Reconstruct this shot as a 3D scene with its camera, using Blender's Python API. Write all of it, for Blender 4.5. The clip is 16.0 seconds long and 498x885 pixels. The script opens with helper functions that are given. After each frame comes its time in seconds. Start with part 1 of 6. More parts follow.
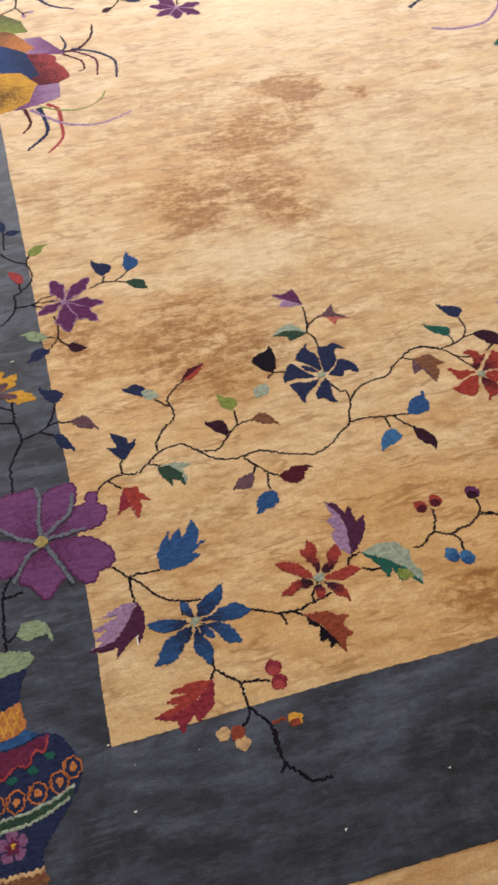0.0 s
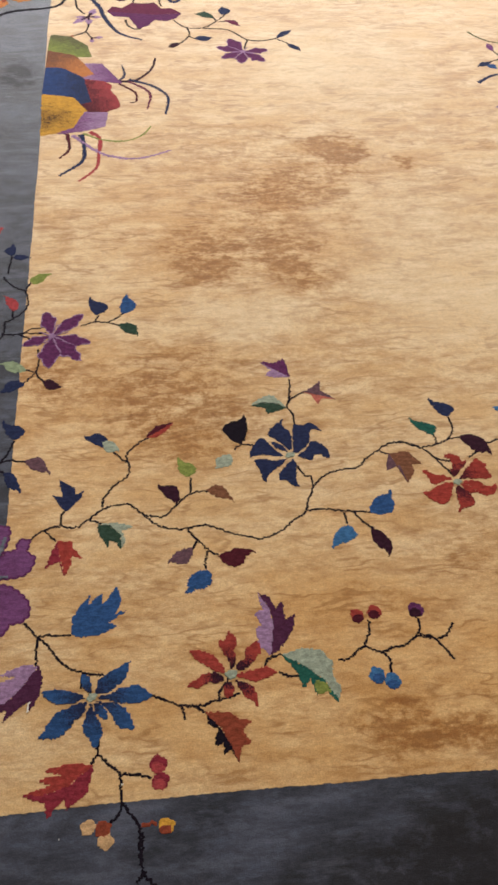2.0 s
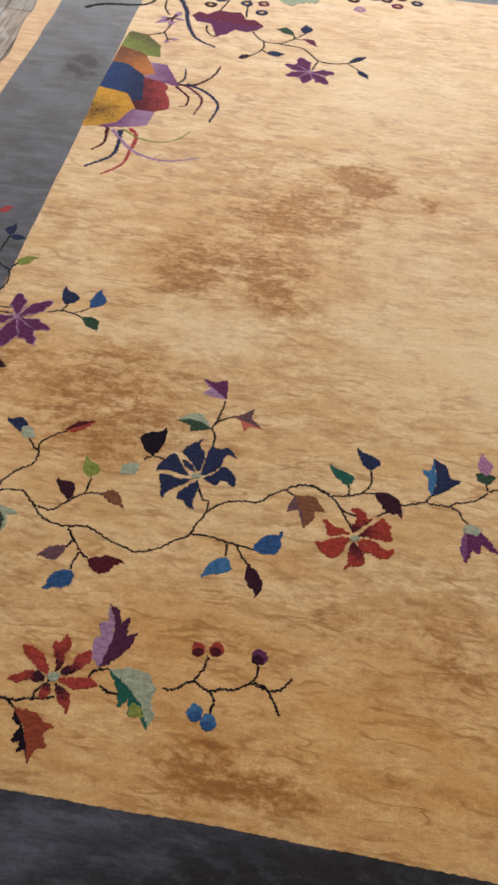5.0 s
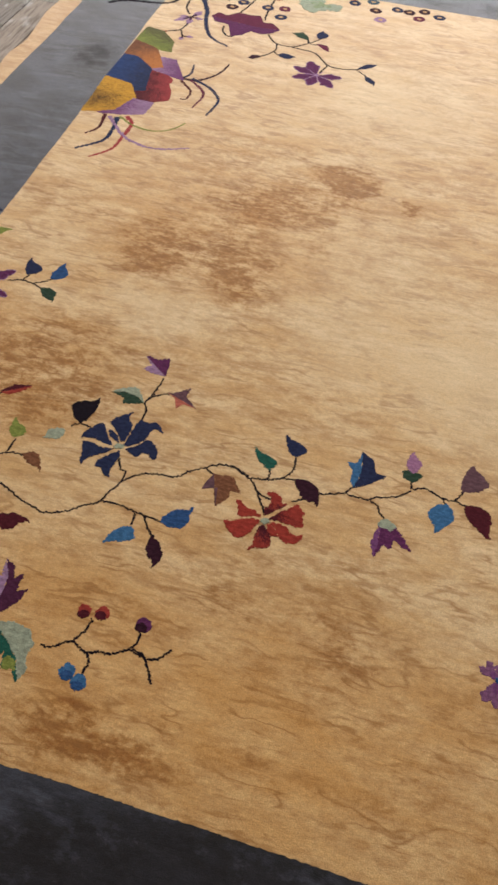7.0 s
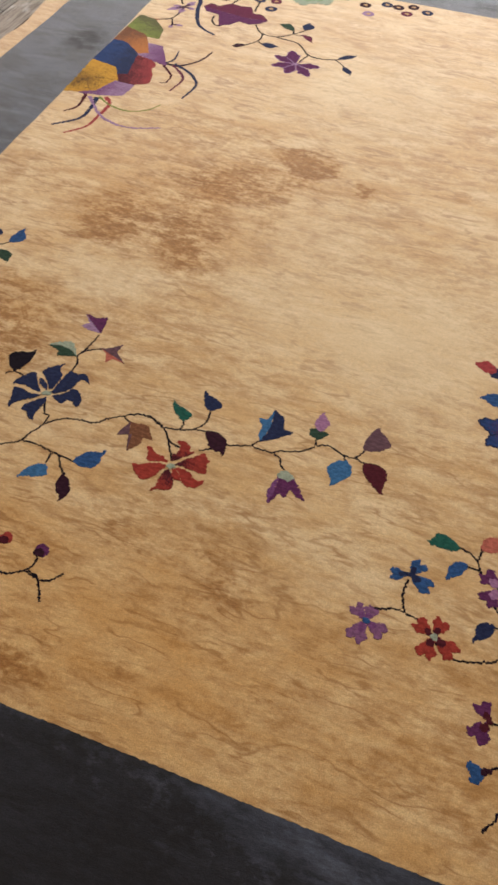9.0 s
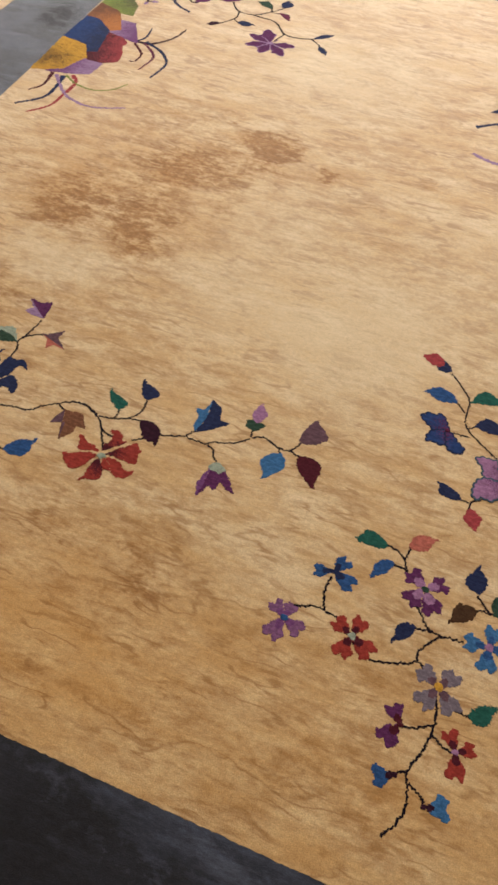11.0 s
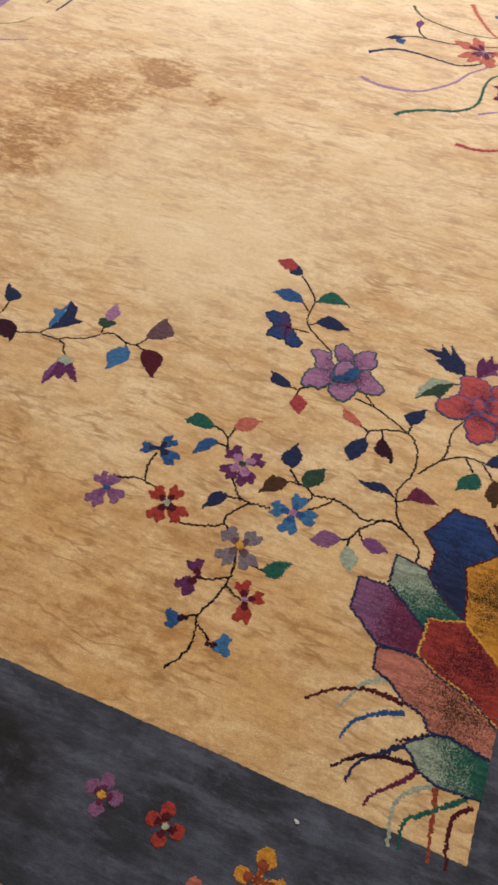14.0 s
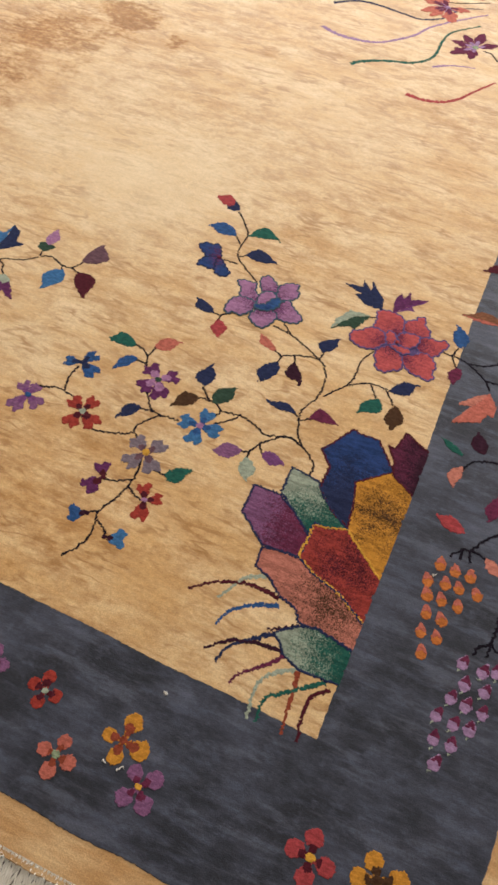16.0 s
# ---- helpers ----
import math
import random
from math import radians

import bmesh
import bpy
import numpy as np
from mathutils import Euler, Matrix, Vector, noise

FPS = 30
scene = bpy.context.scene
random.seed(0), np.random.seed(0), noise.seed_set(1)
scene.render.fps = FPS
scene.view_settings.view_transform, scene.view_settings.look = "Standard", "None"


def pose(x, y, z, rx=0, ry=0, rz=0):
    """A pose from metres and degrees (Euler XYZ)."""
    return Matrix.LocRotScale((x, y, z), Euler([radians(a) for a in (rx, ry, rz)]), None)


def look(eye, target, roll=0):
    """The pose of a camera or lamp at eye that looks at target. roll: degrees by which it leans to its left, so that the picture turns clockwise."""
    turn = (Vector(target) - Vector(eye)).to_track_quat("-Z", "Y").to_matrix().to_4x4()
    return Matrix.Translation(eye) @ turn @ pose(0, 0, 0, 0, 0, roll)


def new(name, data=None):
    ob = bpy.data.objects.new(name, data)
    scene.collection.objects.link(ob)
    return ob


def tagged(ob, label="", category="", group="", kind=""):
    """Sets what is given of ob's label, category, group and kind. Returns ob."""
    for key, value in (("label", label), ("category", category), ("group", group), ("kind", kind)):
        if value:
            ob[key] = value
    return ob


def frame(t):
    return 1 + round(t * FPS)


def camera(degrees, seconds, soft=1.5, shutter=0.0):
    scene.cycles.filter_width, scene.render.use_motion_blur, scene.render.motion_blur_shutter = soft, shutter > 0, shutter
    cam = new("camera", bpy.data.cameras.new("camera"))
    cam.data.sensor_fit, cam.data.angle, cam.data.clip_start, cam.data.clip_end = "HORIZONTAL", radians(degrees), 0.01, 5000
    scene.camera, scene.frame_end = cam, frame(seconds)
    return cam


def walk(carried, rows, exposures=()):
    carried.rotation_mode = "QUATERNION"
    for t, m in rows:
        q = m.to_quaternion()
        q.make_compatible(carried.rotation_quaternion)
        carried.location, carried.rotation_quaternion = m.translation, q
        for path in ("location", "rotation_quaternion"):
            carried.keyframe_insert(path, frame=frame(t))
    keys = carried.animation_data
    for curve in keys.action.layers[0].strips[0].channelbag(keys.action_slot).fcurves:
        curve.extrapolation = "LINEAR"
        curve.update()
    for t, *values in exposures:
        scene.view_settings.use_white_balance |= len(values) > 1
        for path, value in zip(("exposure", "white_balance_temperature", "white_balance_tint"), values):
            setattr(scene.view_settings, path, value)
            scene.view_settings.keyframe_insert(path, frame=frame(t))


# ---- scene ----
import itertools

from mathutils import geometry

cam = camera(33.8, 16.0, soft=2.9)
PATH = [
    (0, (0.106, -0.419, 1.244), (0.412, 0.751, -0.349), -0.6),
    (0.5, (0.139, -0.376, 1.247), (0.418, 0.809, -0.34), 1.2),
    (1, (0.184, -0.321, 1.243), (0.429, 0.881, -0.337), 2.2),
    (1.5, (0.234, -0.313, 1.251), (0.447, 0.906, -0.32), 3.0),
    (2, (0.318, -0.34, 1.257), (0.488, 0.899, -0.304), 3.5),
    (2.5, (0.4, -0.368, 1.26), (0.523, 0.884, -0.295), 4.0),
    (3, (0.458, -0.388, 1.255), (0.529, 0.869, -0.299), 4.3),
    (3.2, (0.47, -0.38, 1.258), (0.531, 0.872, -0.301), 4.8),
    (5.3, (0.753, -0.296, 1.279), (0.62, 0.951, -0.28), 4.9),
    (5.5, (0.782, -0.331, 1.261), (0.631, 0.946, -0.27), 4.9),
    (6, (0.851, -0.358, 1.252), (0.661, 0.921, -0.273), 4.9),
    (6.5, (0.899, -0.348, 1.248), (0.681, 0.927, -0.278), 5.2),
    (7, (0.966, -0.307, 1.236), (0.722, 0.954, -0.297), 5.5),
    (7.5, (1.031, -0.272, 1.241), (0.762, 0.972, -0.301), 5.5),
    (8, (1.092, -0.278, 1.242), (0.792, 0.961, -0.299), 5.3),
    (8.5, (1.178, -0.316, 1.257), (0.85, 0.921, -0.28), 5.0),
    (9, (1.253, -0.367, 1.263), (0.907, 0.87, -0.27), 4.7),
    (9.2, (1.277, -0.394, 1.264), (0.924, 0.849, -0.263), 4.6),
    (11.3, (1.434, -0.274, 1.267), (1.056, 0.908, -0.301), 4.5),
    (11.5, (1.467, -0.288, 1.266), (1.079, 0.895, -0.3), 4.4),
    (12, (1.558, -0.336, 1.285), (1.149, 0.841, -0.279), 4.1),
    (12.5, (1.648, -0.396, 1.299), (1.226, 0.78, -0.263), 3.9),
    (13, (1.711, -0.426, 1.297), (1.292, 0.742, -0.272), 3.8),
    (13.5, (1.764, -0.397, 1.288), (1.347, 0.748, -0.299), 2.7),
    (14, (1.806, -0.338, 1.269), (1.407, 0.782, -0.339), 2.3),
    (14.5, (1.842, -0.292, 1.265), (1.458, 0.813, -0.356), 2.5),
    (15, (1.896, -0.298, 1.268), (1.52, 0.786, -0.371), 2.9),
    (15.5, (1.979, -0.343, 1.276), (1.584, 0.731, -0.364), 3.1),
    (16, (2.046, -0.396, 1.283), (1.634, 0.667, -0.361), 3.6),
]
walk(cam, [(t, look(eye, target, roll)) for t, eye, target, roll in PATH],
     [(0, 0.38, 6250, 10), (1.5, 0.24, 6300, 10), (3, 0.19, 6400, 10), (5.5, 0.03, 6450, 10), (9, 0.0, 6500, 10), (12.5, 0.12, 6500, 10), (14.5, 0.25, 6450, 10), (16, 0.4, 6400, 10)])

# ---- light: area lamps added under the ceiling and past the far end, sources unseen ----
world = bpy.data.worlds.new("world")
scene.world = world
world.use_nodes = True
world.node_tree.nodes["Background"].inputs["Color"].default_value = (1.0, 0.97, 0.93, 1)
world.node_tree.nodes["Background"].inputs["Strength"].default_value = 0.05


def lamp(name, watts, size_x, size_y, m, colour):
    data = bpy.data.lights.new(name, "AREA")
    data.shape, data.size, data.size_y, data.energy, data.color = "RECTANGLE", size_x, size_y, watts, colour
    ob = new(name, data)
    ob.matrix_world = m
    return ob


# added fill lamp that brightens the far end at a low angle; no window there
lamp("far_end_fill_light", 240, 5.0, 2.0, look((1.0, 6.3, 1.7), (1.0, 1.6, 0)), (0.96, 1.0, 1.1))
for px, py, watts in ((-0.6, 3.4, 45), (2.6, 3.4, 45), (-0.6, 0.6, 13), (2.6, 0.6, 13)):
    lamp("added_ceiling_light", watts, 1.2, 0.6, look((px, py, 2.84), (px, py + 0.0001, 0)), (1.0, 0.98, 0.945))


# ---- materials ----
def lin(r, g, b):
    return tuple((c / 255 / 12.92 if c < 10 else ((c / 255 + 0.055) / 1.055) ** 2.4) for c in (r, g, b))


DYES = {
    "ink": (30, 23, 32), "navy": (41, 48, 80), "blue": (44, 82, 132), "royal": (40, 66, 118), "sky": (56, 108, 154), "teal": (34, 92, 78),
    "forest": (52, 74, 58), "lime": (132, 142, 58), "moss": (100, 98, 60), "sage": (142, 156, 118), "mint": (158, 166, 142),
    "red": (164, 56, 44), "brick": (162, 52, 38), "crimson": (170, 60, 62), "coral": (192, 100, 80), "salmon": (196, 116, 94),
    "maroon": (84, 28, 38), "plum": (58, 28, 42), "wine": (106, 38, 66), "purple": (100, 44, 88), "violet": (122, 68, 118),
    "lilac": (160, 122, 158), "orchid": (134, 84, 122), "pink": (166, 112, 150), "mauve": (106, 74, 82), "dove": (126, 110, 118),
    "brown": (128, 80, 52), "umber": (78, 52, 32), "rust": (146, 64, 38), "orange": (196, 118, 50), "gold": (214, 154, 10),
    "amber": (206, 136, 0), "straw": (172, 150, 84), "garnet": (142, 40, 54), "damson": (82, 38, 66), "rose": (192, 78, 76), "iris": (96, 78, 124), "tangerine": (196, 108, 30), "tan": (206, 162, 108), "slate": (64, 86, 100), "stone": (108, 112, 122),
}


class Nodes:
    """A node material and short ways to add and join its nodes."""

    def __init__(self, name, roughness=1.0, specular=0.03):
        self.mat = bpy.data.materials.new(name)
        self.mat.use_nodes = True
        self.tree = self.mat.node_tree
        self.shader = self.tree.nodes["Principled BSDF"]
        self.shader.inputs["Roughness"].default_value = roughness
        self.shader.inputs["Specular IOR Level"].default_value = specular
        self.where = self.add("ShaderNodeNewGeometry").outputs["Position"]

    def add(self, kind, **settings):
        node = self.tree.nodes.new(kind)
        for key, value in settings.items():
            if key == "operation":
                node.operation = value
            elif key == "blend":
                node.data_type, node.blend_type = "RGBA", value
            elif key == "rise":
                node.interpolation_type = value
        return node

    def put(self, value, socket):
        if isinstance(value, bpy.types.NodeSocket):
            self.tree.links.new(value, socket)
        elif isinstance(value, tuple) and len(value) == 3 and socket.type == "RGBA":
            socket.default_value = (*value, 1)
        else:
            socket.default_value = value

    def math(self, operation, a, b=0.0):
        node = self.add("ShaderNodeMath", operation=operation)
        self.put(a, node.inputs[0]), self.put(b, node.inputs[1])
        return node.outputs[0]

    def vector(self, operation, a, b):
        node = self.add("ShaderNodeVectorMath", operation=operation)
        self.put(a, node.inputs[0]), self.put(b, node.inputs[1])
        return node.outputs["Value" if operation in ("LENGTH", "DOT_PRODUCT") else "Vector"]

    def noise(self, stretch, scale, detail=2.0, roughness=0.55):
        node = self.add("ShaderNodeTexNoise")
        self.put(self.vector("MULTIPLY", self.where, stretch), node.inputs["Vector"])
        node.inputs["Scale"].default_value, node.inputs["Detail"].default_value = scale, detail
        node.inputs["Roughness"].default_value = roughness
        return node.outputs["Fac"]

    def span(self, value, low, high, to_low=0.0, to_high=1.0, rise="SMOOTHSTEP"):
        node = self.add("ShaderNodeMapRange", rise=rise)
        for socket, v in zip(node.inputs, (value, low, high, to_low, to_high)):
            self.put(v, socket)
        return node.outputs[0]

    def mix(self, factor, a, b, blend="MIX"):
        node = self.add("ShaderNodeMix", blend=blend)
        self.put(factor, node.inputs[0]), self.put(a, node.inputs[6]), self.put(b, node.inputs[7])
        return node.outputs[2]

    def bump(self, height, strength, distance):
        node = self.add("ShaderNodeBump")
        node.inputs["Strength"].default_value, node.inputs["Distance"].default_value = strength, distance
        self.put(height, node.inputs["Height"])
        self.put(node.outputs[0], self.shader.inputs["Normal"])

    def wool(self, colour, sheen=0.5, mottle=0.06, nap=0.36, streak=1.0):
        """Cut pile: single knots lighter and darker, short streaks along the weft, a soft sheen."""
        knots = self.noise((1, 1, 0.2), 420, 1.0)
        streaks = self.noise((1, 4.5, 1), 34, 3.0)
        colour = self.mix(self.span(knots, 0.3, 0.7, 0.0, 1.0), self.mix(1.0, colour, (0.87, 0.865, 0.86), "MULTIPLY"), self.mix(1.0, colour, (1.1, 1.1, 1.1), "MULTIPLY"))
        colour = self.mix(self.span(streaks, 0.35, 0.65, 1.0 - streak, 1.0), self.mix(1.0, colour, (0.93, 0.915, 0.9), "MULTIPLY"), colour)
        heather = self.noise((1, 1.7, 1), 95, 3.0, 0.65)
        colour = self.mix(self.span(heather, 0.32, 0.68), self.mix(1.0, colour, (1 - mottle,) * 3, "MULTIPLY"), self.mix(1.0, colour, (1 + mottle,) * 3, "MULTIPLY"))
        self.put(colour, self.shader.inputs["Base Color"])
        self.put(sheen, self.shader.inputs["Sheen Weight"])
        self.shader.inputs["Sheen Roughness"].default_value = 0.42
        self.shader.inputs["Sheen Tint"].default_value = (1.0, 0.95, 0.88, 1)
        tufts = self.noise((1, 1.6, 1), 900, 2.0)
        height = self.math("ADD", self.math("MULTIPLY", tufts, 0.5), self.math("ADD", self.math("MULTIPLY", streaks, 1.2 * streak), knots))
        self.bump(height, nap, 0.0014)
        return self.mat


def dyed(dye):
    """Old wool dyes: a little darker and greyer than fresh."""
    r, g, b = lin(*DYES[dye])
    grey = 0.3 * r + 0.5 * g + 0.2 * b
    return tuple(0.76 * (0.88 * c + 0.12 * grey) for c in (r, g, b))


WOOL = {}


def wool(dye):
    if dye not in WOOL:
        n = Nodes("wool_" + dye)
        WOOL[dye] = n.wool(dyed(dye), 0.07, 0.24)
    return WOOL[dye]


def blended_wool(dye, second, x, y, turn, reach, heart=None, ridge_shade=0.38):
    """Two dyes that pass into one another knot by knot across a patch, or from a dark heart (its x and y) outwards."""
    n = Nodes("wool_" + dye + "_to_" + second)
    way = (math.cos(radians(turn)), math.sin(radians(turn)), 0.0)
    if heart:
        along = n.math("SUBTRACT", 0.22 * reach, n.vector("LENGTH", n.vector("SUBTRACT", n.where, (*heart, 0.0)), (0.0, 0.0, 0.0)))
    else:
        along = n.vector("DOT_PRODUCT", n.vector("SUBTRACT", n.where, (x, y, 0.0)), way)
    cell = n.add("ShaderNodeTexWhiteNoise")
    n.put(n.vector("SNAP", n.where, (0.0017, 0.0017, 1.0)), cell.inputs["Vector"])
    speckle = n.math("MULTIPLY", n.math("SUBTRACT", cell.outputs["Value"], 0.5), reach * 0.85)
    drift = n.math("MULTIPLY", n.math("SUBTRACT", n.noise((1, 1, 1), 30, 3.0), 0.5), reach * 1.2)
    factor = n.span(n.math("ADD", n.math("ADD", along, drift), speckle), -0.45 * reach, 0.36 * reach)
    colour = n.mix(factor, dyed(dye), dyed(second))
    # shade of low weft ridges in the pile, put in by darkening the colour
    laid = n.noise((1, 4.5, 1), 17, 4.0, 0.65)
    colour = n.mix(n.span(laid, 0.56, 0.42), colour, n.mix(1.0, colour, (1 - ridge_shade,) * 3, "MULTIPLY"))
    return n.wool(colour, 0.12, 0.16)


def soft_patches(n, spots, at=None):
    """Soft patches: x, y, reach along the weft and the warp, strength."""
    total = None
    for x, y, rx, ry, strength in spots:
        away = n.vector("LENGTH", n.vector("MULTIPLY", n.vector("SUBTRACT", at or n.where, (x, y, 0.0)), (1 / rx, 1 / ry, 0.0)), (0.0, 0.0, 0.0))
        here = n.span(away, 0.15, 1.0, strength, 0.0)
        total = here if total is None else n.math("ADD", total, here)
    return total


def strayed(n, scale, reach):
    """Places pushed about by a noise, so that patches get ragged outlines."""
    node = n.add("ShaderNodeTexNoise")
    n.put(n.vector("MULTIPLY", n.where, (1.0, 1.7, 1.0)), node.inputs["Vector"])
    node.inputs["Scale"].default_value, node.inputs["Detail"].default_value, node.inputs["Roughness"].default_value = scale, 4.0, 0.65
    push = n.vector("MULTIPLY", n.vector("SUBTRACT", node.outputs["Color"], (0.5, 0.5, 0.5)), (reach, reach, 0.0))
    return n.vector("ADD", n.where, push)


def field_wool():
    n = Nodes("wool_camel_field", 0.66, 0.07)
    worn_far = [(0.8, 1.68, 0.11, 0.12, 1.7), (0.74, 1.7, 0.09, 0.06, 1), (0.65, 1.49, 0.19, 0.11, 0.8), (0.39, 1.22, 0.14, 0.19, 1), (0.6, 1.23, 0.12, 0.14, 1.1), (0.64, 1.15, 0.12, 0.08, 0.8), (0.47, 1.23, 0.31, 0.33, 0.55), (0.14, 1.34, 0.2, 0.17, 0.55), (0.77, 1.39, 0.08, 0.29, 0.55), (0.59, 1.47, 0.14, 0.16, 0.5), (0.33, 0.71, 0.22, 0.16, 0.9), (0.32, 0.86, 0.22, 0.14, 0.6), (0.47, 1.77, 0.2, 0.14, 0.45), (0.64, 1.77, 0.12, 0.09, 0.5), (0.97, 1.61, 0.05, 0.06, 0.8), (0.86, 2.33, 0.06, 0.06, 0.5)]
    worn_near = [(0.78, 0.08, 0.11, 0.06, 1), (0.66, 0.09, 0.12, 0.08, 0.9), (1.01, 0.36, 0.16, 0.12, 0.4), (0.94, 0.11, 0.09, 0.05, 0.6), (1.01, 0.25, 0.08, 0.09, 0.4), (0.81, 0.37, 0.12, 0.05, 0.5), (0.66, 0.28, 0.17, 0.08, 0.5), (0.97, 1.61, 0.03, 0.05, 0.9), (1.22, 1.71, 0.05, 0.06, 0.7), (1.04, 0.33, 0.08, 0.07, 0.4), (0.75, 0.78, 0.12, 0.09, 0.5), (0.69, 1, 0.26, 0.11, 0.4), (1.69, 0.17, 0.09, 0.05, 0.5), (1.42, 0.31, 0.25, 0.06, 0.3), (1.75, 0.11, 0.08, 0.06, 0.4), (-0.01, 0.84, 0.22, 0.16, 0.5), (0.39, 0.48, 0.33, 0.06, 0.45), (0.54, 0.37, 0.23, 0.08, 0.4), (0.64, 0.08, 0.11, 0.09, 0.6)]
    worn_edge = [(0.6, 1.48, 0.42, 0.46, 0.5), (0.7, 1.62, 0.24, 0.14, 0.35), (0.3, 0.72, 0.42, 0.2, 0.6), (0.3, 0.88, 0.36, 0.16, 0.45), (0.82, 1.63, 0.06, 0.1, 0.8), (0.05, 0.9, 0.14, 0.2, 0.5), (0.15, 0.3, 0.2, 0.16, 0.4), (1.22, 0.1, 0.34, 0.12, 0.35), (1.47, 1.03, 0.12, 0.06, 0.4), (0.3, 0.08, 0.4, 0.12, 0.4), (0.9, 0.28, 0.9, 0.3, 0.3), (1.5, 0.06, 0.5, 0.2, 0.35), (1.9, 1.05, 0.2, 0.1, 0.3), (1.25, 0.75, 0.4, 0.1, 0.3)]
    paler = [(1.26, 1.08, 0.34, 0.36, 0.6), (0.95, 1.02, 0.28, 0.16, 0.5), (1.5, 1.4, 0.4, 0.4, 0.35), (0.5, 1.03, 0.22, 0.14, 0.7), (0.23, 0.98, 0.12, 0.08, 0.3), (0.92, 1.33, 0.33, 0.28, 0.45), (1.2, 1, 0.23, 0.33, 0.4), (0.86, 2.17, 0.45, 0.4, 0.5), (0.85, 1.13, 0.25, 0.12, 0.35), (0.74, 0.41, 0.16, 0.03, 0.3)]
    ragged = strayed(n, 9.0, 0.16)
    bands = n.noise((1, 2.6, 1), 4.5, 5.0, 0.65)
    dapples = n.noise((1, 1.9, 1), 13, 6.0, 0.72)
    crumbs = n.noise((1, 1.5, 1), 46, 4.0, 0.72)
    clouds = n.noise((1, 1.5, 1), 2.3, 4.0, 0.6)
    flecks = n.noise((1, 1.4, 1), 130, 2.0, 0.6)
    camel, pale, worn = (0.545, 0.34, 0.146), (0.645, 0.468, 0.262), (0.34, 0.17, 0.052)
    colour = n.mix(n.span(bands, 0.34, 0.66), camel, pale)
    zone = n.span(clouds, 0.36, 0.64, 0.12, 1.0)
    crumbly = n.math("ADD", n.math("MULTIPLY", dapples, 0.6), n.math("MULTIPLY", crumbs, 0.4))
    colour = n.mix(n.math("MULTIPLY", n.math("MULTIPLY", n.span(crumbly, 0.41, 0.63), 0.66), zone), colour, worn)
    weft = n.noise((1, 3.6, 1), 9.5, 5.0, 0.7)
    colour = n.mix(n.math("MULTIPLY", n.math("MULTIPLY", n.span(weft, 0.48, 0.64), 0.55), n.span(clouds, 0.3, 0.6, 0.35, 1.0)), colour, worn)
    colour = n.mix(n.span(flecks, 0.3, 0.7), n.mix(1.0, colour, (0.93, 0.925, 0.92), "MULTIPLY"), n.mix(1.0, colour, (1.06, 1.06, 1.06), "MULTIPLY"))
    wisps = n.noise((1, 3.0, 1), 24, 4.0, 0.7)
    colour = n.mix(n.math("MULTIPLY", n.math("MULTIPLY", n.span(wisps, 0.48, 0.64), 0.4), n.span(bands, 0.35, 0.6, 0.3, 1.0)), colour, worn)
    # short waves across the pile, where the nap breaks; their shade is put in as dark colour
    ripple = n.add("ShaderNodeTexNoise")
    n.put(n.vector("MULTIPLY", strayed(n, 4.0, 0.06), (1.0, 4.6, 1.0)), ripple.inputs["Vector"])
    ripple.inputs["Scale"].default_value, ripple.inputs["Detail"].default_value, ripple.inputs["Roughness"].default_value = 7.5, 2.5, 0.5
    breaks = n.span(n.noise((1, 2.0, 1), 9.0, 3.0), 0.42, 0.62, 0.0, 1.0)
    wander = n.math("ABSOLUTE", n.math("SUBTRACT", ripple.outputs["Fac"], 0.5))
    crease_shade = n.math("MULTIPLY", n.span(wander, 0.0, 0.052, 1.0, 0.0), breaks)
    colour = n.mix(n.math("MULTIPLY", crease_shade, 0.72), colour, (0.3, 0.15, 0.05))
    crumbled = n.span(crumbly, 0.36, 0.64, 0.2, 1.5)
    patch = n.math("MULTIPLY", n.math("MULTIPLY", soft_patches(n, worn_far + worn_near + worn_edge, ragged), 1.05), crumbled)
    # broad soft areas multiplied darker and more orange, strongest towards the near end
    orange_tint = soft_patches(n, [(0.65, 0.18, 0.75, 0.4, 0.75), (0.1, 0.75, 0.4, 0.4, 0.45), (1.3, 0.12, 0.8, 0.35, 0.55), (0.5, 1.4, 0.55, 0.45, 0.4)])
    colour = n.mix(orange_tint, colour, n.mix(1.0, colour, (0.97, 0.84, 0.64), "MULTIPLY"))
    colour = n.mix(n.span(patch, 0.0, 2.0, 0.0, 1.0), colour, n.mix(1.0, colour, (0.66, 0.52, 0.37), "MULTIPLY"))
    colour = n.mix(n.math("MULTIPLY", n.span(patch, 0.5, 2.0), n.span(crumbs, 0.45, 0.6, 0.0, 0.6)), colour, (0.25, 0.115, 0.034))
    light = n.math("MULTIPLY", soft_patches(n, paler, ragged), n.span(crumbs, 0.3, 0.65, 1.0, 0.55))
    colour = n.mix(n.math("MINIMUM", light, 0.6), colour, (0.64, 0.485, 0.29))
    return n.wool(colour, n.span(patch, 0.0, 1.2, 0.8, 0.4), 0.05, 0.3, 0.35)


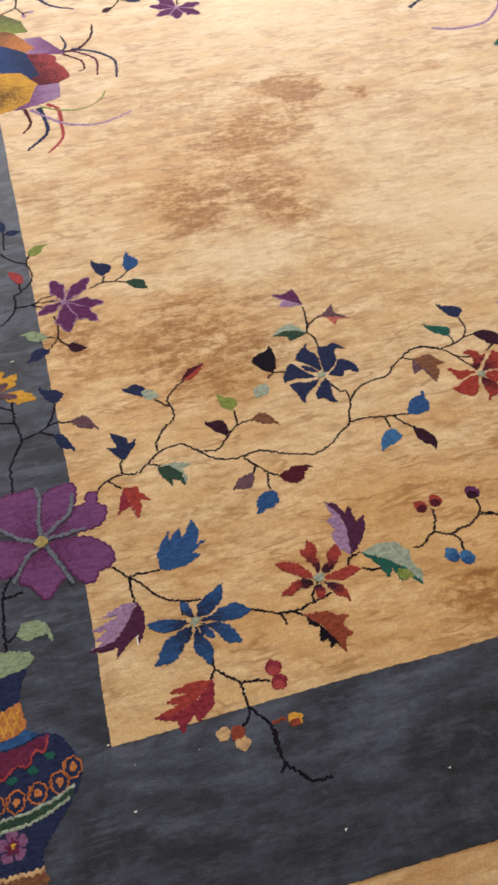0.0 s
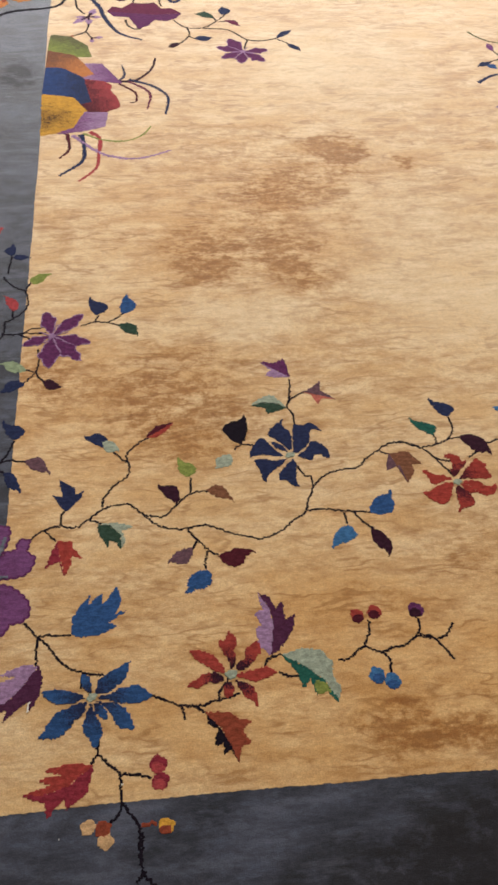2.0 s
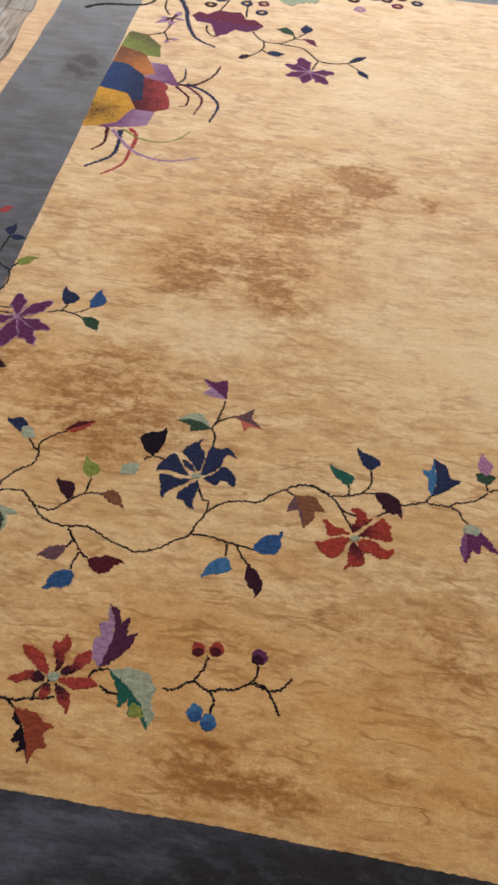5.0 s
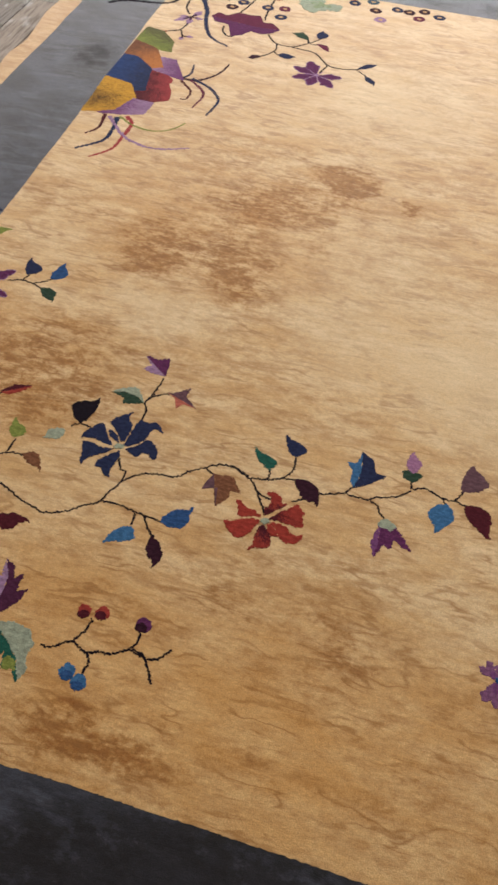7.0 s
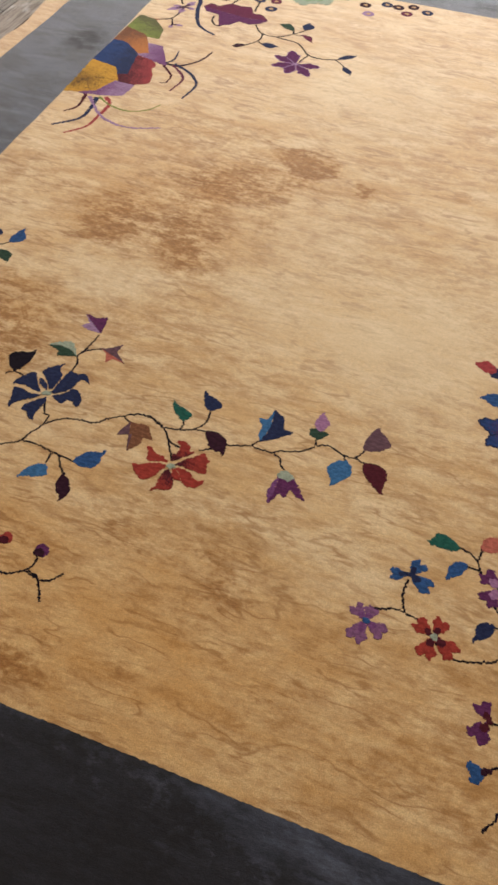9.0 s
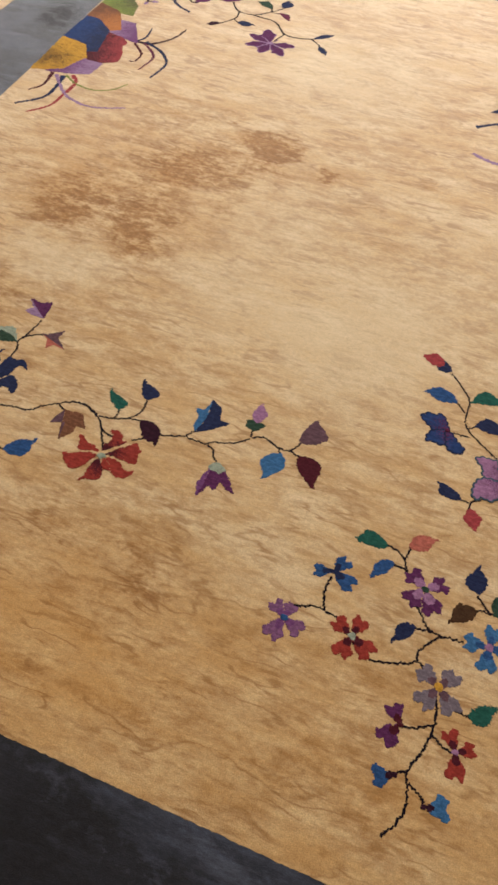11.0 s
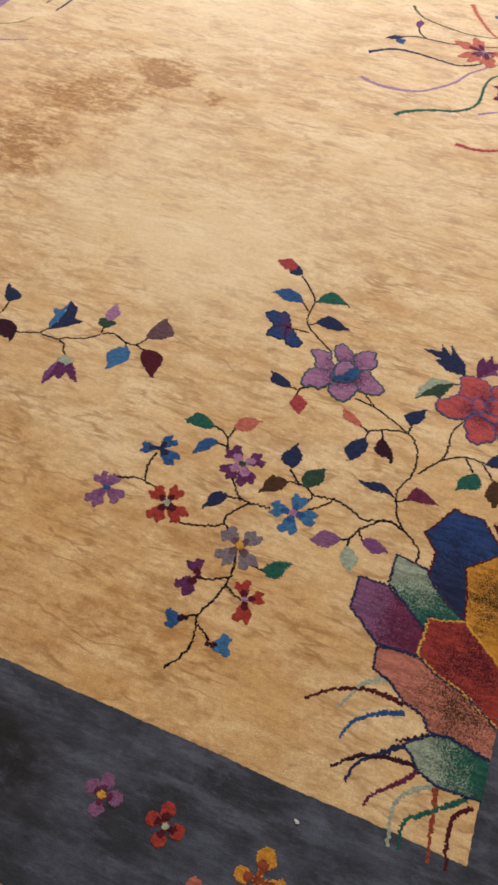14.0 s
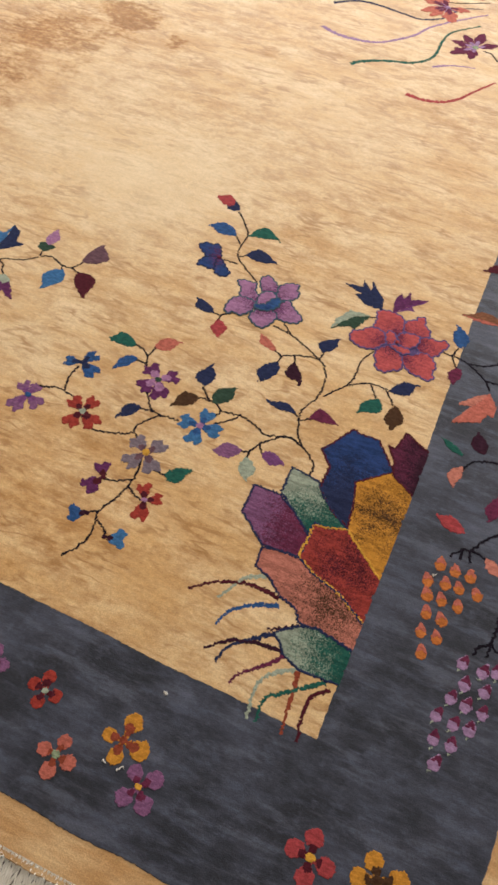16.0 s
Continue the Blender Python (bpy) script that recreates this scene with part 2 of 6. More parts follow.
def border_wool():
    n = Nodes("wool_slate_border", 0.66, 0.1)
    # darker patches, most of them along the near side
    spots = [(0.95, -0.12, 0.42, 0.24, 0.9), (1.15, -0.2, 0.4, 0.2, 0.8), (-0.113, 2.11, 0.11, 0.13, 1.4), (1.115, 2.99, 0.12, 0.08, 0.9), (0.886, 2.96, 0.14, 0.06, 0.8), (0.86, -0.12, 0.13, 0.1, 1.3), (1.32, -0.15, 0.2, 0.12, 0.9), (0.1, -0.12, 0.25, 0.1, 0.15), (-0.15, 1.65, 0.12, 0.06, 0.5), (0.88, -0.15, 0.55, 0.22, 1.2), (0.55, -0.2, 0.6, 0.16, 0.4), (0.2, -0.22, 0.4, 0.12, 0.2)]
    clouds = n.noise((1, 1.4, 1), 7, 6.0, 0.66)
    streaks = n.noise((1, 4, 1), 16, 5.0, 0.66)
    brushed = n.noise((1, 1.3, 1), 26, 4.0, 0.7)
    colour = n.mix(n.span(clouds, 0.38, 0.62), (0.018, 0.018, 0.023), (0.047, 0.05, 0.068))
    colour = n.mix(n.math("MULTIPLY", n.span(streaks, 0.48, 0.68), 0.5), colour, (0.07, 0.077, 0.11))
    colour = n.mix(n.math("MULTIPLY", n.span(brushed, 0.52, 0.7), 0.35), colour, (0.088, 0.095, 0.132))
    swept = n.noise((1, 4.5, 1), 6.5, 5.0, 0.68)
    colour = n.mix(n.math("MULTIPLY", n.span(swept, 0.5, 0.66), 0.6), colour, (0.086, 0.09, 0.116))
    colour = n.mix(n.math("MULTIPLY", n.span(swept, 0.49, 0.36), 0.6), colour, (0.016, 0.016, 0.021))
    patch = n.math("MULTIPLY", soft_patches(n, spots, strayed(n, 8.0, 0.14)), n.span(brushed, 0.36, 0.6, 0.35, 1.0))
    colour = n.mix(n.math("MINIMUM", patch, 0.84), colour, (0.015, 0.0125, 0.0125))
    n.put(n.span(patch, 0.0, 1.2, 0.1, 0.05), n.shader.inputs["Specular IOR Level"])
    return n.wool(colour, n.span(patch, 0.0, 1.2, 0.8, 0.45), 0.1, 0.36, 0.7)


def band_wool():
    n = Nodes("wool_camel_band", 0.66, 0.07)
    streaks = n.noise((1, 4, 1), 11, 4.0, 0.6)
    return n.wool(n.mix(n.span(streaks, 0.35, 0.7), (0.43, 0.235, 0.09), (0.57, 0.37, 0.18)), 0.9)


def old_wood(by_island=False):
    """Reclaimed boards: grey, brown or chalky by board, with dark grain along y."""
    n = Nodes("reclaimed_wood", 0.6, 0.3)
    own = n.add("ShaderNodeNewGeometry").outputs["Random Per Island"] if by_island else n.add("ShaderNodeObjectInfo").outputs["Random"]
    grain = n.noise((9, 0.7, 1), 14, 6.0, 0.65)
    chalk = n.noise((2, 0.8, 1), 9, 5.0, 0.6)
    ramp = n.add("ShaderNodeValToRGB")
    tones = [(0.0, (0.16, 0.11, 0.075)), (0.28, (0.2, 0.18, 0.16)), (0.5, (0.33, 0.2, 0.1)), (0.7, (0.26, 0.23, 0.2)), (1.0, (0.4, 0.3, 0.19))]
    while len(ramp.color_ramp.elements) < len(tones):
        ramp.color_ramp.elements.new(0.5)
    for element, (at, c) in zip(ramp.color_ramp.elements, tones):
        element.position, element.color = at, (*c, 1)
    n.put(own, ramp.inputs[0])
    colour = n.mix(n.span(grain, 0.42, 0.68), ramp.outputs[0], n.mix(1.0, ramp.outputs[0], (0.45, 0.42, 0.4), "MULTIPLY"))
    colour = n.mix(n.math("MULTIPLY", n.span(chalk, 0.55, 0.7), 0.6), colour, (0.5, 0.48, 0.45))
    n.put(colour, n.shader.inputs["Base Color"])
    n.bump(grain, 0.6, 0.003)
    return n.mat


def plaster(name, colour):
    n = Nodes(name, 0.85, 0.2)
    n.put(n.mix(n.noise((1, 1, 1), 3, 5.0), colour, tuple(c * 0.93 for c in colour)), n.shader.inputs["Base Color"])
    n.bump(n.noise((1, 1, 1), 160, 3.0), 0.2, 0.002)
    return n.mat


def thread_cotton():
    n = Nodes("cotton_thread", 0.9, 0.1)
    n.put(n.mix(n.noise((1, 1, 1), 60, 3.0), (0.84, 0.8, 0.72), (0.66, 0.6, 0.5)), n.shader.inputs["Base Color"])
    return n.mat


FIELD, BORDER, BAND, WOOD, COTTON = field_wool(), border_wool(), band_wool(), old_wood(), thread_cotton()


# ---- shapes ----
def part(name, bm, material, parent=None, label=""):
    me = bpy.data.meshes.new(name)
    bm.to_mesh(me)
    bm.free()
    me.materials.append(material)
    ob = new(name, me)
    if parent:
        ob.parent = parent
    return tagged(ob, label)


def curve_through(points, closed=False, steps=8):
    """Catmull-Rom through the points."""
    pts = [Vector((p[0], p[1])) for p in points]
    n, out = len(pts), []
    for i in range(n if closed else n - 1):
        a, b, c, d = [pts[(i + k) % n] if closed else pts[max(0, min(n - 1, i + k))] for k in (-1, 0, 1, 2)]
        for s in range(steps):
            t = s / steps
            out.append(0.5 * (2 * b + (c - a) * t + (2 * a - 5 * b + 4 * c - d) * t * t + (3 * b - a - 3 * c + d) * t ** 3))
    if not closed:
        out.append(pts[-1])
    return out


def even(points, step, closed=False):
    """The same line with points at even steps."""
    pts = list(points) + ([points[0]] if closed else [])
    out, left = [pts[0].copy()], step
    for a, b in zip(pts, pts[1:]):
        d = (b - a).length
        while d > 1e-9 and left <= d:
            a = a + (b - a) * (left / d)
            out.append(a.copy())
            d, left = (b - a).length, step
        left -= d
    if closed and (out[-1] - out[0]).length < step * 0.5 and len(out) > 4:
        out.pop()
    elif not closed and (out[-1] - pts[-1]).length > step * 0.3:
        out.append(pts[-1].copy())
    return out


def normals(pts, closed=True):
    n, out = len(pts), []
    for i in range(n):
        a, b = (pts[i - 1], pts[(i + 1) % n]) if closed else (pts[max(0, i - 1)], pts[min(n - 1, i + 1)])
        d = b - a
        d = d.normalized() if d.length > 1e-9 else Vector((1, 0))
        out.append(Vector((d.y, -d.x)))
    return out


def area(pts):
    return 0.5 * sum(a.x * b.y - b.x * a.y for a, b in zip(pts, pts[1:] + pts[:1]))


KNOT = 0.0032


def knotted(outline, step=0.0019, rough=0.001, grow=0.0, wild=0.0022):
    """An outline stepped from knot to knot, as weaving leaves it."""
    pts = even(outline, step, True)
    if area(pts) < 0:
        pts.reverse()
    pts = [p + q * (grow + random.uniform(-rough, rough) + wild * noise.noise((p.x * 170, p.y * 170, 7.7))) for p, q in zip(pts, normals(pts))]
    return [p.lerp(Vector((round(p.x / KNOT) * KNOT, round(p.y / KNOT) * KNOT)), 0.82) for p in pts]


def relief(outline, top, foot=-0.004, lip=0.0007, soft=0.0004):
    """A patch of pile: a flat top, a rounded lip and a wall down into the rug."""
    bm = bmesh.new()
    out = normals(outline)
    rings = []
    for grow, z in ((0.0, top), (lip, top - soft), (lip, foot)):
        rings.append([bm.verts.new((p.x + q.x * grow, p.y + q.y * grow, z)) for p, q in zip(outline, out)])
    for tri in geometry.tessellate_polygon([[Vector((p.x, p.y, 0)) for p in outline]]):
        f = bm.faces.new([rings[0][i] for i in tri])
        f.normal_update()
        if f.normal.z < 0:
            f.normal_flip()
    n = len(outline)
    for a, b in zip(rings, rings[1:]):
        for i in range(n):
            bm.faces.new((b[i], b[(i + 1) % n], a[(i + 1) % n], a[i]))
    return bm


def simple(outline):
    """Whether the outline fills cleanly, without crossing itself."""
    flat = [Vector((p.x, p.y, 0)) for p in outline]
    filled = sum(abs(geometry.area_tri(*[flat[i] for i in tri])) for tri in geometry.tessellate_polygon([flat]))
    return abs(filled - abs(area(outline))) < 0.015 * filled


def placed(x, y, length, turn, pairs):
    c, s = math.cos(radians(turn)), math.sin(radians(turn))
    return [Vector((x + length * (u * c - v * s), y + length * (u * s + v * c))) for u, v in pairs]


TOP = 0.0005
RISE = itertools.count(0.0, 0.000004)
PLY = itertools.cycle([k * 0.000004 for k in range(13)])


def shape(name, x, y, length, turn, left, right, dye, parent, layer=0, smooth=True, teeth=0.0, tip=1.0, grow=0.0, label="", calm=False):
    """A leaf or petal from its base along turn: left and right are (along, out) in parts of its length."""
    sides = []
    for side in (left, right):
        line = placed(x, y, length, turn, [(0, 0), *side, (tip, 0)])
        sides.append(curve_through(line, steps=6) if smooth else line)
    outline = sides[0] + sides[1][::-1][1:-1]
    for wild in (0.0022, 0.0014, 0.0007, 0.0)[2 if calm else 0:]:
        pts = knotted(outline, min(0.0019, max(0.0012, length / 16)), min(0.001, length / 45), grow, wild)
        if simple(pts):
            break
    else:
        pts = even(outline, 0.0019, True)
    if teeth:
        for i, q in enumerate(normals(pts)):
            pts[i] = pts[i] + q * (teeth * length * (0.5 if i % 3 == 0 else -0.3 if i % 3 == 1 else 0.0))
    return part(name, relief(pts, TOP + 0.0002 * layer + next(PLY)), wool(dye), parent, label)


def leaf(x, y, length, turn, dye, left, right, teeth=0.0):
    """A small leaf with a drawn-out tip; left and right: where and how far it bulges."""
    hook = random.choice((-0.05, 0.05, 0.075))

    def side(bulge):
        at, out = min(0.8, max(0.2, bulge[0])), bulge[1]
        return [(at * 0.35, out * 0.62), (at, out), (at + (1 - at) * 0.4, out * 0.72 + hook * 0.4), (at + (1 - at) * 0.62, out * 0.34 + hook), (at + (1 - at) * 0.86, out * 0.12 + hook)]
    return shape("leaf", x, y, length, turn, side(left), side(right), dye, rug, 0, True, teeth)


def lobed_leaf(x, y, length, turn, dye, second, left, right, spine=()):
    """A leaf with pointed lobes, in two dyes on the two sides of its spine."""
    spine = list(spine) or [(0.5, 0.0)]
    if dye == second:
        return shape("leaf", x, y, length, turn, left, right, dye, rug, 0, False)
    first = shape("leaf", x, y, length, turn, left, spine, dye, rug, 0, False)
    shape("leaf_half", x, y, length, turn, spine, right, second, first, 0, False)
    return first


PETALS = {
    "point": ([(0.14, 0.18), (0.36, 0.6), (0.55, 1.05), (0.7, 0.72), (0.86, 0.58)], [(0.14, 0.2), (0.36, 0.66), (0.5, 0.8), (0.64, 1.08), (0.74, 0.62), (0.88, 0.5)], 1.0),
    "heart": ([(0.14, 0.2), (0.4, 0.56), (0.62, 1.0), (0.78, 0.8), (0.97, 0.62)], [(0.14, 0.2), (0.42, 0.66), (0.6, 0.78), (0.76, 1.02), (0.95, 0.5)], 0.78),
    "round": ([(0.1, 0.25), (0.34, 0.78), (0.55, 1.0), (0.68, 0.92), (0.82, 1.02), (0.96, 0.62), (0.93, 0.3)], [(0.1, 0.25), (0.34, 0.78), (0.58, 1.02), (0.7, 0.9), (0.84, 0.98), (0.98, 0.55), (0.94, 0.25)], 1.0),
    "disc": ([(0.14, 0.25), (0.34, 0.42), (0.46, 0.92), (0.66, 1.14), (0.84, 0.98), (0.96, 0.52)], [(0.14, 0.25), (0.34, 0.42), (0.46, 0.92), (0.66, 1.14), (0.84, 0.98), (0.96, 0.52)], 1.0),
}


def flower(label, x, y, eye, eye_dye, style, petals, dye, heart, edge, heart_reach, lift=0):
    """A blossom: its eye, and petals (turn, length, half width), each with a darker heart or a pale edge where it has one."""
    ring = [Vector((x + eye * math.cos(a * 0.5), y + eye * math.sin(a * 0.5))) for a in range(13)]
    head = part("flower", relief(knotted(ring, 0.0018, 0.0006), TOP + 0.001 + 0.0002 * lift), wool(eye_dye), rug, label)
    left, right, tip = PETALS[style]
    full = 1.5 if style == "disc" else 0.9
    for i, (turn, length, half) in enumerate(petals):
        sides = [[(s + random.uniform(-0.025, 0.025), k * half * v * random.uniform(0.9, 1.1)) for s, v in side] for k, side in ((1, left), (-1, right))]
        if edge:
            shape("petal_edge", x, y, length, turn, *sides, edge, head, lift + 0.6 * i - 0.3, True, 0.0, tip, 0.0014)
        shape("petal", x, y, length, turn, *sides, dye, head, lift + 0.6 * i, True, 0.0, tip, calm=style == "disc")
        if heart:
            inner = [[(min(s, 0.95), 0.72 * v) for s, v in side] for side in ([(0.15, 0.3 * half), (0.5, 1.05 * half), (0.85, full * half)], [(0.15, -0.3 * half), (0.5, -1.05 * half), (0.85, -(full - 0.1) * half)])]
            shape("petal_heart", x, y, length * heart_reach, turn, *inner, heart, head, lift + 0.6 * i + 0.3)
    if len(petals) > 4 and eye_dye in ("mint", "lilac"):
        turns = sorted((t % 360, r) for t, r, _ in petals)
        for (a, r), (c, _) in zip(turns, turns[1:] + [(turns[0][0] + 360, 0)]):
            if c - a < 110:
                line = placed(x, y, r, (a + c) / 2, [(0.02, 0.0), (0.22, 0.015), (0.4, 0.0)])
                part("vein", ribbon(line, 0.0028, TOP + 0.0009 + next(PLY), 0.5), wool(eye_dye), head)
    return head


def drawn_flower(label, x, y, eye, eye_dye, petals, dye, heart=None, hearted=()):
    """A blossom whose petals differ: each (x, y, length, turn, left side, right side); hearted: which have a darker base."""
    ring = placed(x, y, eye, 20, [(math.cos(a * 0.5) * random.uniform(0.8, 1.15), 0.8 * math.sin(a * 0.5)) for a in range(13)])
    head = part("flower", relief(knotted(ring, 0.0018, 0.0006), TOP + 0.001), wool(eye_dye), rug, label)
    for i, (px, py, length, turn, left, right) in enumerate(petals):
        petal = shape("petal", px, py, length, turn, left, right, dye, head, 0.6 * i)
        if heart and i in hearted:
            c, d = math.cos(radians(turn)), math.sin(radians(turn))
            petal.data.materials[0] = blended_wool(heart, dye, px + 0.42 * length * c, py + 0.42 * length * d, turn, length * 0.5, ridge_shade=0.2)
    return head


def lobe(x, y, length, turn, rim, base_dye, tip_dye, edge, parent, layer):
    """A scalloped peony petal, darker at its base, with a woven edge; rim: (along, out) from side to side."""
    outline = curve_through(placed(x, y, length, turn, [(0, 0), *rim]), closed=True, steps=5)
    for grow, z in ((0.0022, -0.0001), (-0.0012, 0.0)):
        pts = even(outline, 0.0017, True)
        if area(pts) < 0:
            pts.reverse()
        pts = [p + q * (grow + random.uniform(-0.0004, 0.0004) + 0.003 * (abs(math.sin(math.pi * i / 8)) - 0.6)) for i, (p, q) in enumerate(zip(pts, normals(pts)))]
        if not simple(pts):
            pts = even(outline, 0.0019, True)
        if grow > 0:
            part("petal_edge", relief(pts, TOP + 0.0003 * layer + z), wool(edge), parent)
        else:
            c, d = math.cos(radians(turn)), math.sin(radians(turn))
            mixed = blended_wool(base_dye, tip_dye, x + 0.3 * length * c, y + 0.3 * length * d, turn, length * 0.7, ridge_shade=0.12)
            part("petal", relief(pts, TOP + 0.0003 * layer + z), mixed, parent)


def grape(x, y, dye, cap_dye, turn, tick=False):
    """A hanging fruit, longer than wide, with a second dye over its upper half."""
    pear = [(-1.15, 0.0), (-0.95, 0.5), (-0.35, 0.85), (0.3, 0.72), (0.9, 0.42), (1.45, 0.1), (0.95, -0.4), (0.3, -0.76), (-0.35, -0.85), (-0.95, -0.5)]
    lean = turn + random.uniform(-14, 14)
    ob = part("grape", relief(knotted(curve_through(placed(x, y, random.uniform(0.0098, 0.0112), lean, pear), closed=True, steps=4), 0.002, 0.0006, 0.0, 0.0008), TOP + next(PLY)), wool(dye), rug)
    cap = [(0.1, 0.72), (0.9, 0.42), (1.4, 0.1), (0.95, -0.4), (0.0, -0.8), (0.4, -0.15)]
    part("cap", relief(knotted(curve_through(placed(x, y, 0.0104, lean, cap), closed=True, steps=4), 0.002, 0.0006, 0.0, 0.0006), TOP + 0.0003 + next(PLY)), wool(cap_dye), ob)
    if tick:
        part("tick", ribbon(placed(x, y, 0.0104, lean, [(-1.25, -0.1), (-1.5, 0.0), (-1.8, 0.15)]), 0.0026, TOP + 0.0003 + next(PLY), 0.4), wool("mint"), ob)
    return ob


def ribbon(points, width, top, taper=0.0, rough=0.0015):
    """A raised line that follows the points; taper: how far it thins towards its end."""
    pts = even(curve_through(points), 0.0024)
    side, n = normals(pts, False), len(pts)
    bm, rows = bmesh.new(), []
    for i, (p, q) in enumerate(zip(pts, side)):
        w = 0.5 * width * (1 - taper * i / max(1, n - 1)) * random.uniform(0.65, 1.4)
        p = p + q * random.uniform(-rough, rough)
        p = p.lerp(Vector((round(p.x / KNOT) * KNOT, round(p.y / KNOT) * KNOT)), 0.75)
        rows.append([bm.verts.new((p.x + q.x * k * w, p.y + q.y * k * w, z)) for k, z in ((-1.25, -0.004), (-1.2, top - 0.0004), (-0.7, top), (0.7, top), (1.2, top - 0.0004), (1.25, -0.004))])
    for a, b in zip(rows, rows[1:]):
        for k in range(5):
            bm.faces.new((a[k], a[k + 1], b[k + 1], b[k]))
    bmesh.ops.recalc_face_normals(bm, faces=bm.faces)
    return bm


def vine(points, width=0.0036, colour="ink", taper=0.0, name="stem"):
    return part(name, ribbon(points, width, TOP - 0.0002 + next(PLY), taper), wool(colour), rug)


def berry(x, y, radius, dye, second=None):
    coin = second == "tan"
    turn = random.uniform(0, 360)
    ring = placed(x, y, radius, turn, [(math.cos(a * 0.45) * random.uniform(0.9, 1.06), math.sin(a * 0.45) * random.uniform(0.9, 1.06)) for a in range(14)])
    ob = part("coin" if coin else "berry", relief(knotted(ring, 0.0022, 0.0007), TOP + next(PLY)), wool(dye), rug)
    if second:
        size, away = (0.3, 0.0) if coin else (0.62, 0.48)
        ring = placed(x, y, radius, random.uniform(-110, -70), [(away + size * math.cos(a * 0.45), 1.25 * size * math.sin(a * 0.45)) for a in range(14)])
        part("eye" if coin else "cap", relief(knotted(ring, 0.002, 0.0006), TOP + 0.0002 + next(PLY)), wool(second), ob)
    return ob


def rock(x, y, dye, second, corners, outline, turn, heart=None):
    """One face of a garden rock, shaded from one dye into another, with a woven outline."""
    pts = [Vector((x + a, y + b)) for a, b in corners]
    reach = max(p.length for p in [Vector(c) for c in corners])
    ob = part("rock_face", relief([Vector((max(p.x, -0.034), p.y)) for p in knotted(pts, 0.0028, 0.0007, 0.004 if y > 1 else 0.0)], TOP + next(PLY)), blended_wool(dye, second, x, y, turn, reach, heart, 0.1 if y > 1 else 0.26), rug)
    if outline:
        for a, c in zip(pts, pts[1:] + pts[:1]):
            if min(a.x, c.x) < 2.036:
                part("outline", ribbon([a, a.lerp(c, 0.35), a.lerp(c, 0.7), c], 0.0034, TOP + 0.0003 + next(RISE)), wool(outline), ob)
    return ob


def slab(name, corners, top, foot, material, parent, wave=0.003, rough=0.0009, label=""):
    """A flat layer of the rug whose edge wavers as hand-knotted edges do."""
    dense = even([Vector(c) for c in corners], 0.0045, True)
    if area(dense) < 0:
        dense.reverse()
    pts = [p + q * (wave * noise.noise((p.x * 7, p.y * 7, 3.1)) * 1.6 + random.uniform(-rough, rough)) for p, q in zip(dense, normals(dense))]
    return part(name, relief(pts, top, foot, 0.0012, 0.0012), material, parent, label)


# ---- room ----
def box(name, low, high, material, parent=None):
    bm = bmesh.new()
    middle, size = [(a + b) / 2 for a, b in zip(low, high)], [b - a for a, b in zip(low, high)]
    bmesh.ops.create_cube(bm, size=1, matrix=Matrix.Translation(middle) @ Matrix.Diagonal((*size, 1)))
    return part(name, bm, material, parent)


FLOOR_Z = -0.014
WHITE = plaster("white_plaster", (0.72, 0.69, 0.63))
floor = tagged(box("floor", (-3.2, -3.6, -0.1), (5.2, 6.6, FLOOR_Z - 0.012), WOOD), "floor of reclaimed grey and brown wooden boards", "floor", kind="structure")
for name, low, high in (("wall_north", (-3.2, 6.6, -0.1), (5.2, 6.75, 2.95)), ("wall_south", (-3.2, -3.75, -0.1), (5.2, -3.6, 2.95)),
                        ("wall_west", (-3.35, -3.75, -0.1), (-3.2, 6.75, 2.95)), ("wall_east", (5.2, -3.75, -0.1), (5.35, 6.75, 2.95))):
    tagged(box(name, low, high, WHITE), "plain white plastered showroom wall", "wall", kind="structure")
tagged(box("ceiling", (-3.35, -3.75, 2.95), (5.35, 6.75, 3.05), WHITE), "plain white showroom ceiling", "ceiling", kind="structure")

# ---- the rug ----
rug = tagged(new("rug"), "hand-knotted camel wool rug with slate border and coloured flowers", "rug")
slab("outer_band", [(-0.365, -0.335), (1.0, -0.345), (1.7, -0.352), (2.4, -0.365), (2.395, 3.23), (-0.42, 3.22), (-0.39, 2.58), (-0.365, 2.1), (-0.36, 1.0)], -0.002, FLOOR_Z, BAND, rug, 0.009, label="narrow camel outer band with wavering edge")
slab("border", [(-0.296, -0.272), (0.5, -0.262), (1.0, -0.272), (1.4, -0.28), (1.9, -0.291), (2.325, -0.3), (2.325, 3.16), (-0.325, 3.15), (-0.302, 2.3), (-0.298, 1.0)], -0.0002, -0.006, BORDER, rug, 0.005, label="wide slate grey border, darkened in places")
slab("field", [(0, 0), (0.3, 0.006), (0.5, 0.008), (0.75, 0.009), (1.0, 0.004), (1.4, -0.007), (2.043, -0.024), (2.042, 0.45), (2.027, 0.95), (2.03, 2.91), (1.18, 2.905), (0.8, 2.892), (-0.048, 2.885), (-0.043, 2.4), (-0.022, 1.7), (-0.011, 1.22), (0.002, 0.52)], 0, -0.006, FIELD, rug, 0.0016, label="camel field with brown worn patches")

